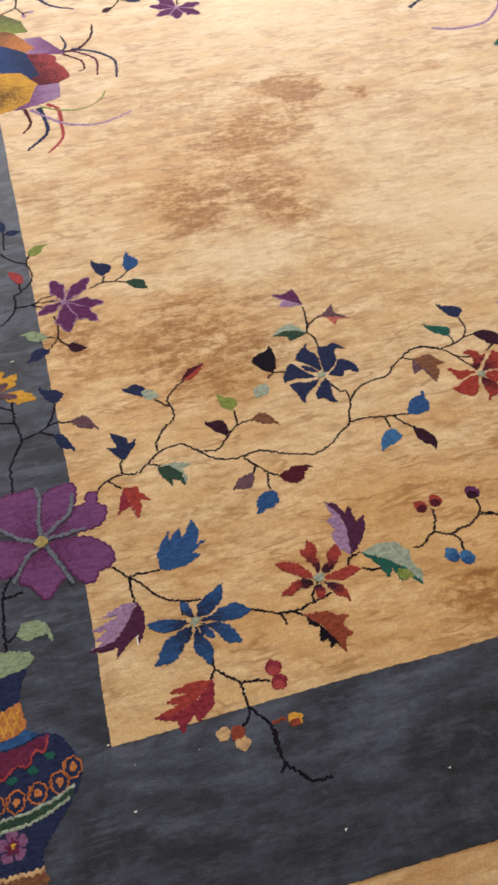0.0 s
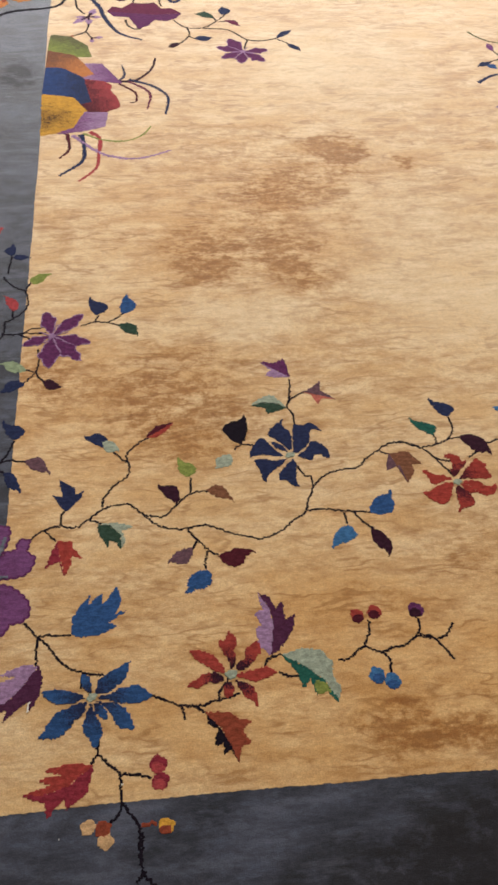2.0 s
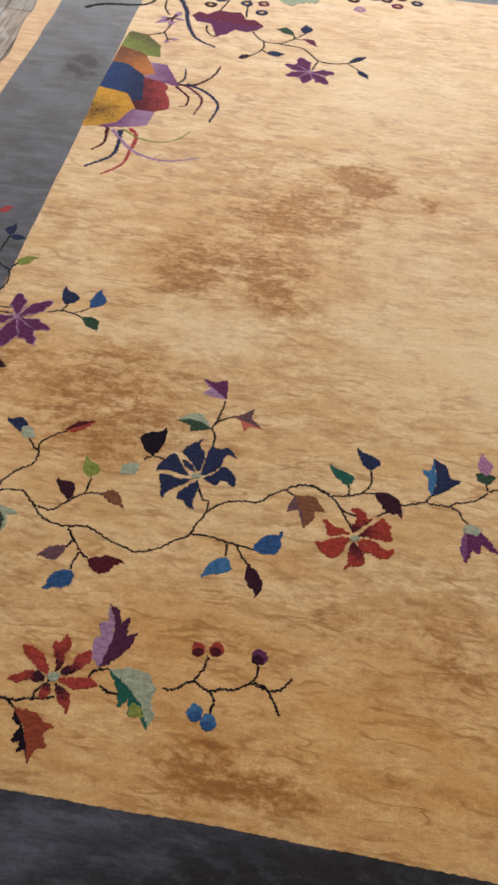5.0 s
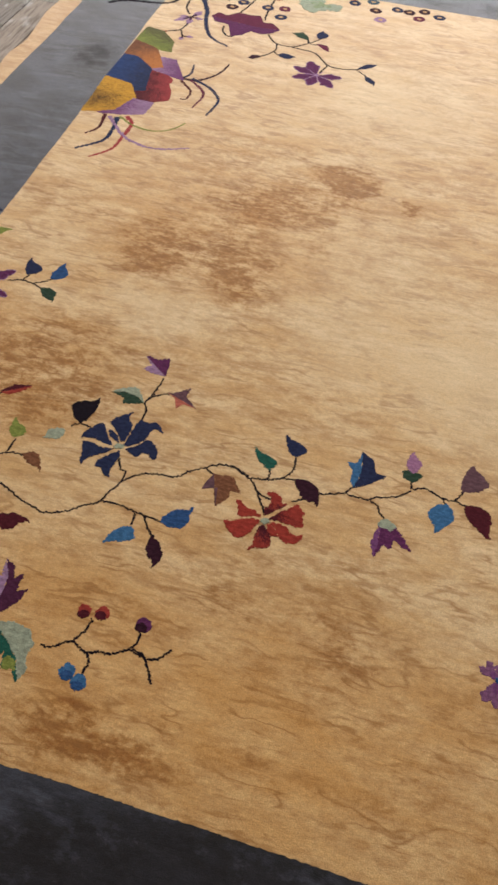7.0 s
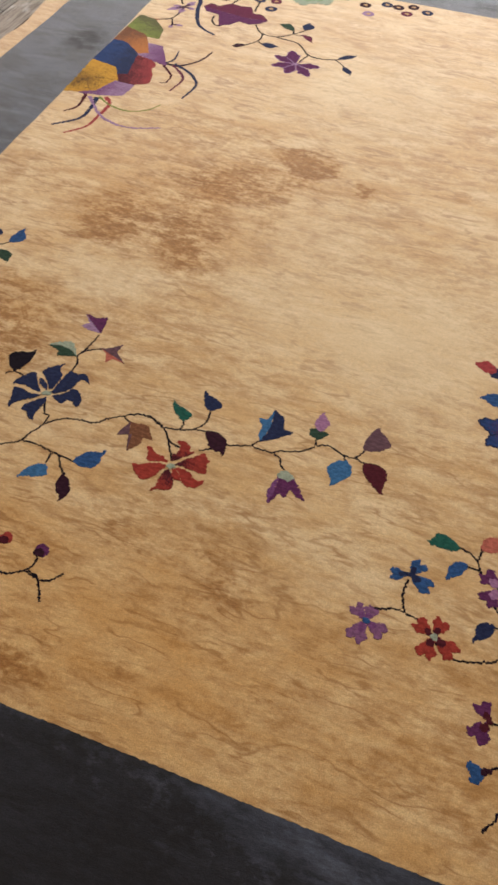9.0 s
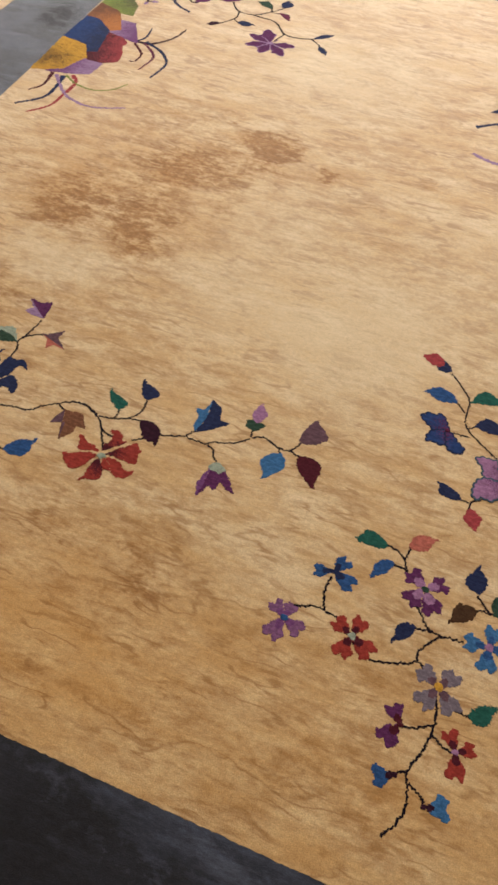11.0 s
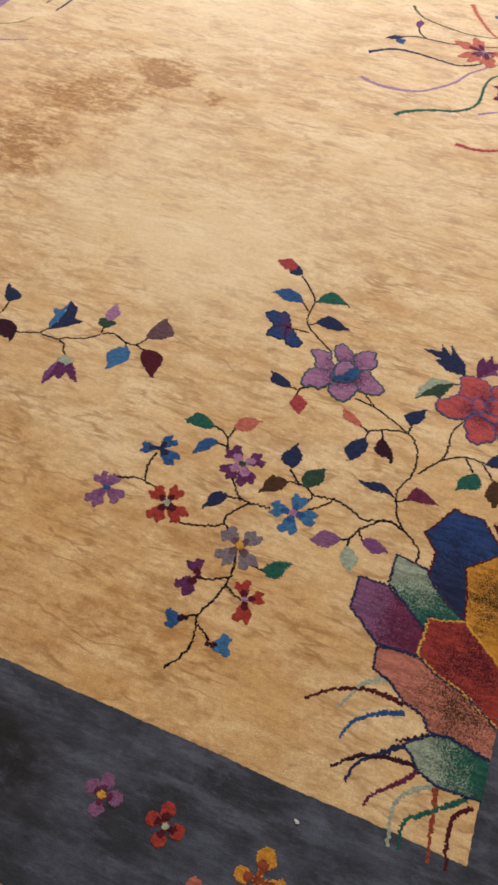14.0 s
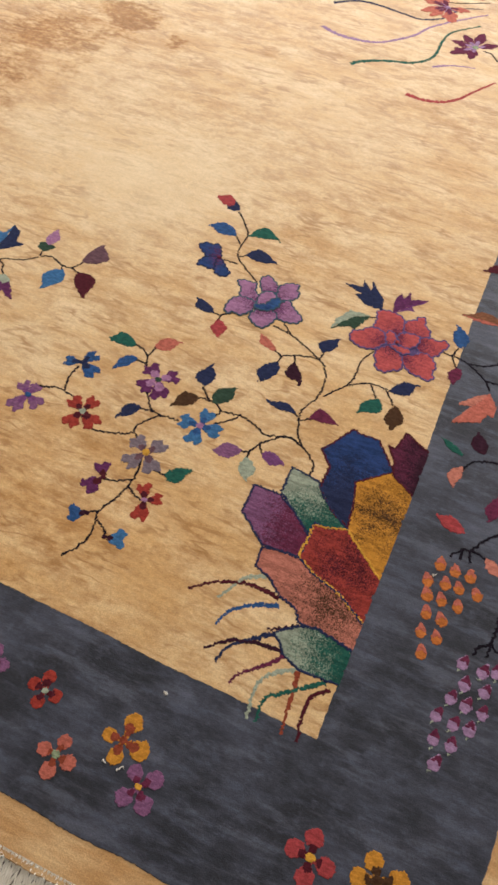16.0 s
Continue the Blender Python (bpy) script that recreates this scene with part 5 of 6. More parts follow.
# blossoms strewn over the near border
flower("dark red strewn blossom", 1.629, -0.134, 0.005, "mint", "disc", [(172, 0.03, 0.28), (102, 0.033, 0.28), (-2, 0.03, 0.28), (-92, 0.029, 0.28)], "brick", "maroon", None, 0.58)
flower("salmon strewn blossom", 1.696, -0.209, 0.006, "sage", "disc", [(180, 0.031, 0.28), (85, 0.032, 0.28), (-7, 0.034, 0.28), (-88, 0.037, 0.28)], "coral", "rust", None, 0.50)
flower("gold strewn blossom with rust hearts", 1.777, -0.149, 0.006, "rust", "disc", [(-177, 0.034, 0.28), (86, 0.044, 0.28), (-6, 0.045, 0.28), (-90, 0.038, 0.28)], "amber", "rust", None, 0.62)
flower("lilac strewn blossom with wine hearts", 1.83, -0.199, 0.005, "gold", "disc", [(130, 0.034, 0.29), (50, 0.039, 0.29), (-47, 0.04, 0.29), (-123, 0.037, 0.29)], "orchid", "wine", None, 0.50)
flower("crimson strewn blossom", 2.095, -0.181, 0.006, "gold", "disc", [(174, 0.039, 0.29), (97, 0.04, 0.29), (-5, 0.038, 0.29), (-87, 0.039, 0.29)], "crimson", "maroon", None, 0.50)
flower("gold strewn blossom with brown hearts", 2.192, -0.169, 0.007, "umber", "disc", [(120, 0.038, 0.31), (-164, 0.04, 0.31), (21, 0.045, 0.31), (-68, 0.037, 0.31)], "amber", "umber", None, 0.50)
flower("pink strewn blossom with wine hearts", 1.526, -0.13, 0.006, "gold", "disc", [(160, 0.029, 0.29), (92, 0.031, 0.29), (9, 0.032, 0.29), (-86, 0.03, 0.29)], "orchid", "wine", None, 0.50)
# rock on the near right
rock(1.917, 0.456, "royal", "navy", [(-0.062, 0.025), (-0.053, 0.035), (-0.021, 0.094), (-0.008, 0.088), (0.03, 0.091), (0.08, 0.033), (0.023, -0.018), (0.035, -0.068), (0.042, -0.116), (0.005, -0.096), (-0.033, -0.06), (-0.033, -0.009)], "maroon", 270)
rock(1.837, 0.292, "orchid", "wine", [(-0.065, 0.06), (-0.015, 0.061), (0.019, 0.041), (0.068, 0.004), (0.064, -0.041), (0.025, -0.046), (-0.003, -0.047), (-0.029, -0.026), (-0.062, -0.002)], "navy", 0)
rock(1.885, 0.361, "mint", "teal", [(-0.064, 0.057), (-0.032, 0.052), (-0.007, 0.048), (0, 0.034), (0.037, -0.001), (0.076, -0.024), (0.045, -0.036), (0.017, -0.036), (0.018, -0.066), (-0.029, -0.028), (-0.062, -0.002)], "navy", 300)
rock(1.968, 0.266, "red", "maroon", [(-0.065, 0.055), (-0.038, 0.059), (-0.007, 0.071), (0.022, 0.047), (0.076, 0.004), (0.076, -0.086), (0.076, -0.085), (0.022, -0.051), (-0.032, -0.035), (-0.068, -0.013), (-0.065, 0.029)], "gold", 0, (1.983, 0.266))
rock(2.001, 0.382, "amber", "umber", [(-0.062, 0.055), (-0.008, 0.108), (0.043, 0.073), (0.043, 0.027), (0.043, -0.049), (0.043, -0.111), (-0.011, -0.069), (-0.045, -0.041), (-0.049, 0.006)], None, 10, (2.014, 0.392))
rock(1.936, 0.187, "salmon", "umber", [(-0.099, 0.054), (-0.074, 0.059), (-0.032, 0.061), (0.001, 0.042), (0.054, 0.028), (0.108, -0.007), (0.108, -0.058), (0.074, -0.052), (0.046, -0.047), (0.012, -0.05), (-0.003, -0.029), (-0.037, -0.019), (-0.068, 0.007), (-0.096, 0.015)], "navy", 60, (1.982, 0.193))
rock(1.985, 0.1, "mint", "teal", [(-0.068, 0.005), (-0.036, 0.033), (-0.003, 0.04), (0.025, 0.035), (0.059, 0.029), (0.059, -0.04), (0.059, -0.032), (-0.004, -0.037), (-0.038, -0.025), (-0.052, -0.009)], "navy", 20)
rock(2.009, 0.528, "wine", "plum", [(-0.04, 0.014), (-0.026, 0.013), (-0.016, 0.058), (0.003, 0.046), (0.035, 0.032), (0.035, -0.024), (0.035, -0.074), (-0.009, -0.049), (-0.02, -0.013)], "maroon", 0)
vine([(1.864, 0.192), (1.836, 0.176), (1.821, 0.151), (1.806, 0.122)], 0.0075, "mint", taper=0.5, name="tendril")
vine([(1.902, 0.163), (1.849, 0.167), (1.791, 0.146), (1.754, 0.116)], 0.0075, "maroon", taper=0.5, name="tendril")
vine([(1.906, 0.15), (1.868, 0.135), (1.835, 0.109), (1.823, 0.077)], 0.0075, "blue", taper=0.5, name="tendril")
vine([(1.951, 0.132), (1.927, 0.118), (1.904, 0.105)], 0.0075, "plum", taper=0.5, name="tendril")
vine([(1.919, 0.104), (1.886, 0.077), (1.859, 0.052), (1.85, 0.019)], 0.0075, "navy", taper=0.5, name="tendril")
vine([(1.945, 0.082), (1.912, 0.078), (1.879, 0.071), (1.855, 0.061), (1.823, 0.032)], 0.0075, "plum", taper=0.5, name="tendril")
vine([(1.949, 0.076), (1.922, 0.044), (1.895, 0.02), (1.885, -0.002)], 0.0075, "wine", taper=0.5, name="tendril")
vine([(1.985, 0.07), (1.94, 0.039), (1.926, 0.009), (1.933, -0.042)], 0.0075, "mint", taper=0.5, name="tendril")
vine([(2.024, 0.062), (1.971, 0.021), (1.946, -0.003), (1.947, -0.041)], 0.0075, "teal", taper=0.5, name="tendril")
vine([(1.979, 0.062), (1.984, 0.008), (1.99, -0.042)], 0.0075, "rust", taper=0.5, name="tendril")
vine([(2.035, 0.055), (2.01, 0.024), (2.016, -0.043)], 0.0075, "maroon", taper=0.5, name="tendril")
# rock on the far left
rock(0.033, 2.279, "lime", "moss", [(-0.069, -0.02), (-0.058, 0.077), (-0.004, 0.064), (0.05, 0.005), (0.064, -0.064), (0.015, -0.063)], None, 60)
rock(0.031, 2.158, "brown", "orange", [(-0.068, 0.093), (0.016, 0.062), (0.088, -0.06), (0.047, -0.069), (-0.02, -0.013), (-0.065, -0.011)], None, 300)
rock(0.045, 2.033, "royal", "navy", [(-0.078, 0.111), (-0.033, 0.109), (0.03, 0.055), (0.044, 0.029), (0.069, -0.09), (0.034, -0.107), (0.011, -0.064), (-0.077, -0.044)], None, 0)
rock(0.127, 2.105, "lilac", "violet", [(-0.041, 0.063), (0.004, 0.061), (0.065, -0.052), (0.022, -0.043), (-0.044, -0.022), (-0.008, -0.004)], None, 0)
rock(0.134, 1.97, "crimson", "maroon", [(-0.046, 0.103), (0.006, 0.089), (0.03, 0.067), (0.024, 0.04), (0.044, 0.003), (0.056, -0.052), (0.003, -0.088), (-0.046, -0.089), (-0.055, -0.044), (-0.02, -0.027)], None, 200)
rock(0.023, 1.874, "gold", "umber", [(-0.054, 0.112), (0.031, 0.094), (0.072, 0.019), (0.04, -0.074), (-0.044, -0.101), (-0.044, -0.049)], None, 120, (0.0, 1.86))
rock(0.098, 1.827, "violet", "lilac", [(-0.003, 0.059), (0.056, 0.056), (0.05, -0.012), (0.001, -0.032), (-0.074, -0.048), (-0.031, -0.022)], None, 0)
vine([(0.183, 2.061), (0.203, 2.097), (0.195, 2.162)], 0.008, "navy", taper=0.5, name="tendril")
vine([(0.182, 2.064), (0.237, 2.066), (0.285, 2.133), (0.299, 2.206)], 0.01, "plum", taper=0.5, name="tendril")
vine([(0.218, 2.071), (0.279, 2.039), (0.325, 1.988), (0.332, 1.939), (0.322, 1.872)], 0.011, "navy", taper=0.5, name="tendril")
vine([(0.217, 2.06), (0.267, 2.013), (0.281, 1.975), (0.27, 1.9)], 0.009, "wine", taper=0.5, name="tendril")
vine([(0.189, 2.048), (0.223, 2.011), (0.238, 1.994), (0.239, 1.946), (0.22, 1.937)], 0.009, "maroon", taper=0.5, name="tendril")
vine([(0.047, 1.776), (0.057, 1.722), (0.055, 1.691), (0.032, 1.657)], 0.011, "maroon", taper=0.5, name="tendril")
vine([(0.087, 1.772), (0.098, 1.709), (0.097, 1.648), (0.071, 1.611), (0.037, 1.576)], 0.013, "navy", taper=0.5, name="tendril")
vine([(0.11, 1.785), (0.138, 1.752), (0.138, 1.675), (0.134, 1.614), (0.113, 1.579), (0.088, 1.55)], 0.012, "crimson", taper=0.5, name="tendril")
vine([(0.092, 1.777), (0.146, 1.745), (0.206, 1.737), (0.256, 1.767), (0.28, 1.812)], 0.008, "lime", taper=0.5, name="tendril")
vine([(0.063, 1.771), (0.128, 1.693), (0.177, 1.662), (0.244, 1.651), (0.332, 1.688)], 0.011, "lilac", taper=0.5, name="tendril")
# far end: peonies, prunus branch and scattered coins
lobed_leaf(0.144, 2.522, 0.248, -3, "wine", "purple", [(0.06, 0.16), (0.19, 0.11), (0.31, 0.27), (0.48, 0.27), (0.62, 0.31), (0.72, 0.12), (0.85, 0.15)], [(0.11, -0.14), (0.30, -0.15), (0.44, -0.47), (0.56, -0.39), (0.64, -0.21), (0.80, -0.24), (0.93, -0.14)], [(0.28, -0.03), (0.65, -0.06)])
flower("coral peony", 0.302, 2.797, 0.02, "coral", "round", [(-176, 0.077, 0.40), (127, 0.072, 0.40), (66, 0.093, 0.40), (18, 0.098, 0.40), (-51, 0.062, 0.40), (-126, 0.067, 0.40)], "coral", "crimson", None, 0.50)
flower("pale green peony", 0.484, 2.766, 0.012, "sage", "round", [(178, 0.084, 0.40), (119, 0.058, 0.40), (-8, 0.074, 0.40), (-82, 0.051, 0.40), (-126, 0.081, 0.40)], "mint", "sage", None, 0.50)
flower("navy peony", 0.453, 2.867, 0.014, "blue", "round", [(-154, 0.074, 0.40), (-82, 0.049, 0.40), (11, 0.071, 0.40), (99, 0.051, 0.40)], "navy", "blue", None, 0.50)
flower("red peony", 0.571, 2.897, 0.01, "crimson", "round", [(-150, 0.05, 0.40), (-82, 0.045, 0.40), (18, 0.052, 0.40), (96, 0.045, 0.40)], "crimson", "coral", None, 0.50)
flower("purple star flower", 0.576, 2.24, 0.008, "lilac", "point", [(159, 0.09, 0.20), (114, 0.095, 0.24), (9, 0.082, 0.20), (-44, 0.088, 0.22), (-99, 0.073, 0.24), (-150, 0.082, 0.20)], "purple", None, "lilac", 0.50)
flower("small lilac flower", 0.083, 2.484, 0.006, "plum", "point", [(-135, 0.066, 0.18), (-175, 0.042, 0.20), (70, 0.061, 0.20), (-5, 0.043, 0.20), (-85, 0.052, 0.20)], "lilac", "plum", None, 0.50)
flower("small lilac bud", 0.1, 2.336, 0.004, "plum", "point", [(10, 0.036, 0.24), (-90, 0.03, 0.24)], "lilac", "plum", None, 0.50)
flower("orange flower in the border", -0.199, 2.625, 0.01, "umber", "point", [(-162, 0.061, 0.22), (-97, 0.077, 0.24), (-13, 0.089, 0.20), (72, 0.066, 0.24), (126, 0.066, 0.24)], "orange", "rust", None, 0.50)
vine([(0.362, 2.461), (0.4, 2.409), (0.458, 2.405), (0.505, 2.45), (0.54, 2.504)], 0.005)
vine([(0.404, 2.41), (0.412, 2.37), (0.403, 2.334), (0.373, 2.292)], 0.005)
vine([(0.407, 2.348), (0.433, 2.327)], 0.005)
vine([(0.459, 2.401), (0.527, 2.393), (0.558, 2.37), (0.597, 2.321), (0.64, 2.314), (0.689, 2.329), (0.7, 2.341)], 0.006)
vine([(0.597, 2.321), (0.582, 2.261)], 0.005)
vine([(0.689, 2.329), (0.729, 2.294)], 0.005)
vine([(0.505, 2.45), (0.496, 2.482)], 0.005)
vine([(0.513, 2.448), (0.538, 2.452)], 0.005)
leaf(0.498, 2.474, 0.073, 150, "forest", (0.43, 0.14), (0.61, -0.36))
leaf(0.531, 2.497, 0.064, 86, "navy", (0.46, 0.26), (0.51, -0.38))
leaf(0.531, 2.454, 0.067, -35, "wine", (0.41, 0.32), (0.49, -0.06))
leaf(0.378, 2.298, 0.047, -148, "plum", (0.62, 0.27), (0.40, -0.28))
leaf(0.429, 2.33, 0.061, 2, "navy", (0.32, 0.28), (0.47, -0.28))
leaf(0.695, 2.335, 0.076, 48, "navy", (0.54, 0.15), (0.48, -0.17))
leaf(0.724, 2.292, 0.062, -54, "navy", (0.52, 0.25), (0.46, -0.13))
vine([(0.057, 2.766), (0.076, 2.657), (0.119, 2.551), (0.134, 2.487), (0.173, 2.388), (0.21, 2.349), (0.26, 2.323)], 0.02, "navy", taper=0.6, name="branch")
vine([(-0.219, 2.483), (-0.161, 2.526), (-0.028, 2.56), (0.01, 2.65), (0.045, 2.721)], 0.014, taper=0.4, name="branch")
vine([(0.06, 2.701), (0.038, 2.62), (0.045, 2.55), (0.071, 2.503)], 0.006)
vine([(0.086, 2.44), (0.078, 2.38), (0.037, 2.35)], 0.006)
vine([(0.078, 2.38), (0.098, 2.339)], 0.005)
vine([(0.042, 2.352), (0.015, 2.339)], 0.01, "rust", taper=0.6, name="bud")
vine([(0.205, 2.464), (0.213, 2.423), (0.239, 2.396), (0.257, 2.402)], 0.006)
vine([(0.089, 2.711), (0.125, 2.688), (0.171, 2.668)], 0.008, "plum", taper=0.5)
vine([(0.255, 2.741), (0.244, 2.663), (0.229, 2.587)], 0.006)
vine([(0.316, 2.751), (0.316, 2.638), (0.324, 2.561)], 0.006)
berry(0.217, 2.723, 0.022, "moss", "tan")
berry(0.217, 2.674, 0.022, "navy", "tan")
berry(0.309, 2.665, 0.022, "navy", "tan")
berry(0.37, 2.609, 0.022, "navy", "tan")
berry(0.594, 2.832, 0.022, "navy", "tan")
berry(0.749, 2.838, 0.022, "navy", "tan")
berry(0.902, 2.834, 0.022, "navy", "tan")
berry(0.189, 2.621, 0.022, "plum", "tan")
berry(0.676, 2.799, 0.022, "plum", "tan")
berry(0.793, 2.833, 0.022, "plum", "tan")
berry(0.845, 2.86, 0.022, "plum", "tan")
berry(0.655, 2.868, 0.022, "slate", "tan")
berry(0.368, 2.679, 0.022, "wine", "tan")
berry(0.833, 2.792, 0.022, "wine", "tan")
berry(0.703, 2.73, 0.022, "lilac", "tan")
leaf(-0.113, 1.336, 0.038, 39, "crimson", (0.61, 0.31), (0.42, -0.30))
leaf(-0.055, 1.253, 0.043, 93, "navy", (0.46, 0.40), (0.43, -0.21))
leaf(-0.052, 1.246, 0.043, -7, "navy", (0.29, 0.29), (0.44, -0.16))
vine([(-0.054, 1.251), (-0.057, 1.221), (-0.058, 1.186)])
# far right: the long waving grasses and their blossoms
vine([(1.29, 2.036), (1.351, 2.081), (1.419, 2.087), (1.49, 2.077), (1.559, 2.07), (1.618, 2.109), (1.652, 2.183), (1.713, 2.217)], 0.011, "navy", taper=0.6, name="grass_blade")
vine([(1.342, 2.371), (1.396, 2.305), (1.531, 2.264), (1.634, 2.274), (1.696, 2.308)], 0.008, "moss", taper=0.6, name="grass_blade")
vine([(1.307, 1.894), (1.379, 1.871), (1.474, 1.882), (1.535, 1.933), (1.572, 1.981), (1.599, 2.042), (1.665, 2.12), (1.735, 2.192)], 0.012, "lilac", taper=0.6, name="grass_blade")
vine([(1.452, 1.743), (1.473, 1.769), (1.528, 1.802), (1.601, 1.828), (1.64, 1.863), (1.654, 1.908), (1.652, 1.969), (1.656, 2.024), (1.678, 2.06), (1.733, 2.117)], 0.012, "teal", taper=0.6, name="grass_blade")
vine([(1.515, 2.457), (1.561, 2.367), (1.634, 2.274), (1.703, 2.269)], 0.013, "coral", taper=0.6, name="grass_blade")
vine([(1.638, 1.677), (1.684, 1.67), (1.741, 1.686), (1.778, 1.723), (1.8, 1.766), (1.846, 1.844)], 0.012, "crimson", taper=0.6, name="grass_blade")
vine([(1.662, 1.837), (1.717, 1.872), (1.777, 1.886)], 0.008, "lilac", taper=0.6, name="grass_blade")
vine([(1.351, 2.155), (1.393, 2.181), (1.428, 2.182), (1.515, 2.185), (1.629, 2.214), (1.722, 2.263)], 0.005)
vine([(1.392, 2.247), (1.405, 2.209), (1.431, 2.184)], 0.005)
leaf(1.367, 2.162, 0.061, -150, "navy", (0.51, 0.11), (0.43, -0.27))
leaf(1.351, 2.148, 0.038, -47, "blue", (0.41, 0.44), (0.35, -0.32))
leaf(1.392, 2.239, 0.051, 99, "violet", (0.45, 0.19), (0.63, -0.28))
vine([(1.644, 2.267), (1.641, 2.339), (1.655, 2.383)], 0.006)
flower("coral flower with wine hearts", 1.612, 2.175, 0.007, "lilac", "point", [(163, 0.104, 0.20), (121, 0.089, 0.22), (6, 0.071, 0.20), (-66, 0.09, 0.26), (-116, 0.082, 0.20), (-140, 0.09, 0.20)], "coral", "wine", None, 0.50)
flower("blue flower", 1.666, 2.392, 0.007, "navy", "point", [(168, 0.071, 0.20), (104, 0.064, 0.24), (-91, 0.08, 0.24), (8, 0.075, 0.20)], "blue", "navy", None, 0.50)
flower("wine star flower with a lilac eye", 1.748, 1.993, 0.009, "sage", "point", [(175, 0.073, 0.20), (133, 0.072, 0.20), (88, 0.087, 0.20), (35, 0.073, 0.20), (-89, 0.066, 0.22), (-132, 0.088, 0.20)], "wine", "lilac", None, 0.45)
vine([(1.772, 1.985), (1.798, 1.982), (1.827, 1.948)], 0.005)

# the vase: one side of its outline in VASE, mirrored about its axis
AXIS = -0.16


def half_width(y):
    for (x1, y1), (x2, y2) in zip(VASE, VASE[1:]):
        if y2 <= y <= y1:
            return x1 + (x2 - x1) * (y1 - y) / (y1 - y2) - AXIS
    return VASE[-1][0] - AXIS


def vase_band(name, high, low, dye, parent, layer, sag=0.012):
    """A belt of the vase between two heights, bowed like its round body."""
    ys = [high + (low - high) * k / 6 for k in range(7)]
    right = [Vector((AXIS + half_width(y) - 0.001 * layer, y)) for y in ys]
    bottom = [Vector((AXIS + half_width(low) * k, low - sag * (1 - k * k))) for k in (0.6, 0.2, -0.2, -0.6)]
    left = [Vector((2 * AXIS - p.x, p.y)) for p in right[::-1]]
    top = [Vector((AXIS + half_width(high) * k, high - sag * (1 - k * k))) for k in (-0.6, -0.2, 0.2, 0.6)]
    return part(name, relief(knotted(right + bottom + left + top, 0.0028, 0.0006), TOP + 0.0004 * layer), wool(dye), parent)


outline = curve_through(VASE, steps=6)
vase = part("vase", relief(knotted(outline + [Vector((2 * AXIS - p.x, p.y)) for p in outline[::-1]]), TOP), wool("navy"), rug, "navy vase with gold scrolls, red collar and green belt")
lip = placed(AXIS, 0.171, 1.0, 0, [(0.062 * math.cos(a * 0.3), 0.021 * math.sin(a * 0.3)) for a in range(21)])
part("rim", relief(knotted(lip), TOP + 0.0004), wool("sage"), vase)
vase_band("neck_band", 0.106, 0.062, "orange", vase, 1)
for k in (-2, -1, 0, 1, 2):
    for lean in (-0.014, 0.014):
        part("lattice", ribbon([Vector((AXIS + k * 0.0125 - lean / 2, 0.096)), Vector((AXIS + k * 0.0125 + lean / 2, 0.055))], 0.0026, TOP + 0.0006 + next(PLY)), wool("gold"), vase)
vase_band("shoulder_ring", 0.06, 0.048, "blue", vase, 2)
collar = [Vector((AXIS + x, y - 0.009)) for x, y in ((0.07, 0.052), (0.062, 0.03), (0.048, 0.034), (0.036, 0.014), (0.02, 0.018), (0.0, 0.004), (-0.02, 0.018), (-0.036, 0.014), (-0.048, 0.034), (-0.062, 0.03), (-0.07, 0.052), (-0.03, 0.044), (0.0, 0.042), (0.03, 0.044))]
part("collar", relief(knotted(collar), TOP + 0.0008), wool("wine"), vase)
part("collar_edge", ribbon([Vector((p.x, p.y - 0.001)) for p in collar[:11]], 0.003, TOP + 0.001), wool("crimson"), vase)
for x, y in ((0.068, 0.012), (0.042, -0.004), (0.012, -0.011), (-0.02, -0.01), (-0.045, -0.003), (-0.07, 0.012)):
    part("dot", relief(knotted(placed(AXIS + x, y, 0.007, 0, [(math.cos(a * 0.6), 0.8 * math.sin(a * 0.6)) for a in range(11)]), 0.002), TOP + 0.0005), wool("teal"), vase)
for x, y in ((0.099, -0.014), (0.078, -0.03), (0.046, -0.037), (0.014, -0.041), (-0.016, -0.041), (-0.048, -0.037), (-0.078, -0.03), (-0.099, -0.014)):
    coil = [Vector((AXIS + x + 0.0135 * (1 - max(0, k - 8) / 14) * math.cos(2.2 + k * 0.66), y + 0.0155 * (1 - max(0, k - 8) / 14) * math.sin(2.2 + k * 0.66))) for k in range(12)]
    part("scroll", ribbon(coil, 0.0022, TOP + 0.0005), wool("tangerine"), vase)
    part("scroll_heart", relief(knotted(placed(AXIS + x + 0.001, y, 0.0048, 0, [(math.cos(a * 0.6), 1.2 * math.sin(a * 0.6)) for a in range(11)]), 0.0016), TOP + 0.0006), wool("orange"), vase)
vase_band("belt", -0.038, -0.054, "forest", vase, 1, 0.024)
for y in (-0.038, -0.054):
    part("belt_edge", ribbon([Vector((AXIS + half_width(y) * k, y - 0.024 * (1 - k * k))) for k in (-0.97, -0.6, -0.2, 0.2, 0.6, 0.97)], 0.0036, TOP + 0.0008), wool("mint"), vase)
for turn in (20, 92, 164, 236, 308):
    shape("petal", AXIS + 0.005, -0.099, 0.021, turn, [(0.3, 0.2), (0.7, 0.38), (0.95, 0.25)], [(0.3, -0.2), (0.7, -0.38), (0.95, -0.25)], "orchid", vase, 1)
    shape("petal_heart", AXIS + 0.005, -0.099, 0.012, turn, [(0.5, 0.38)], [(0.5, -0.38)], "wine", vase, 2)
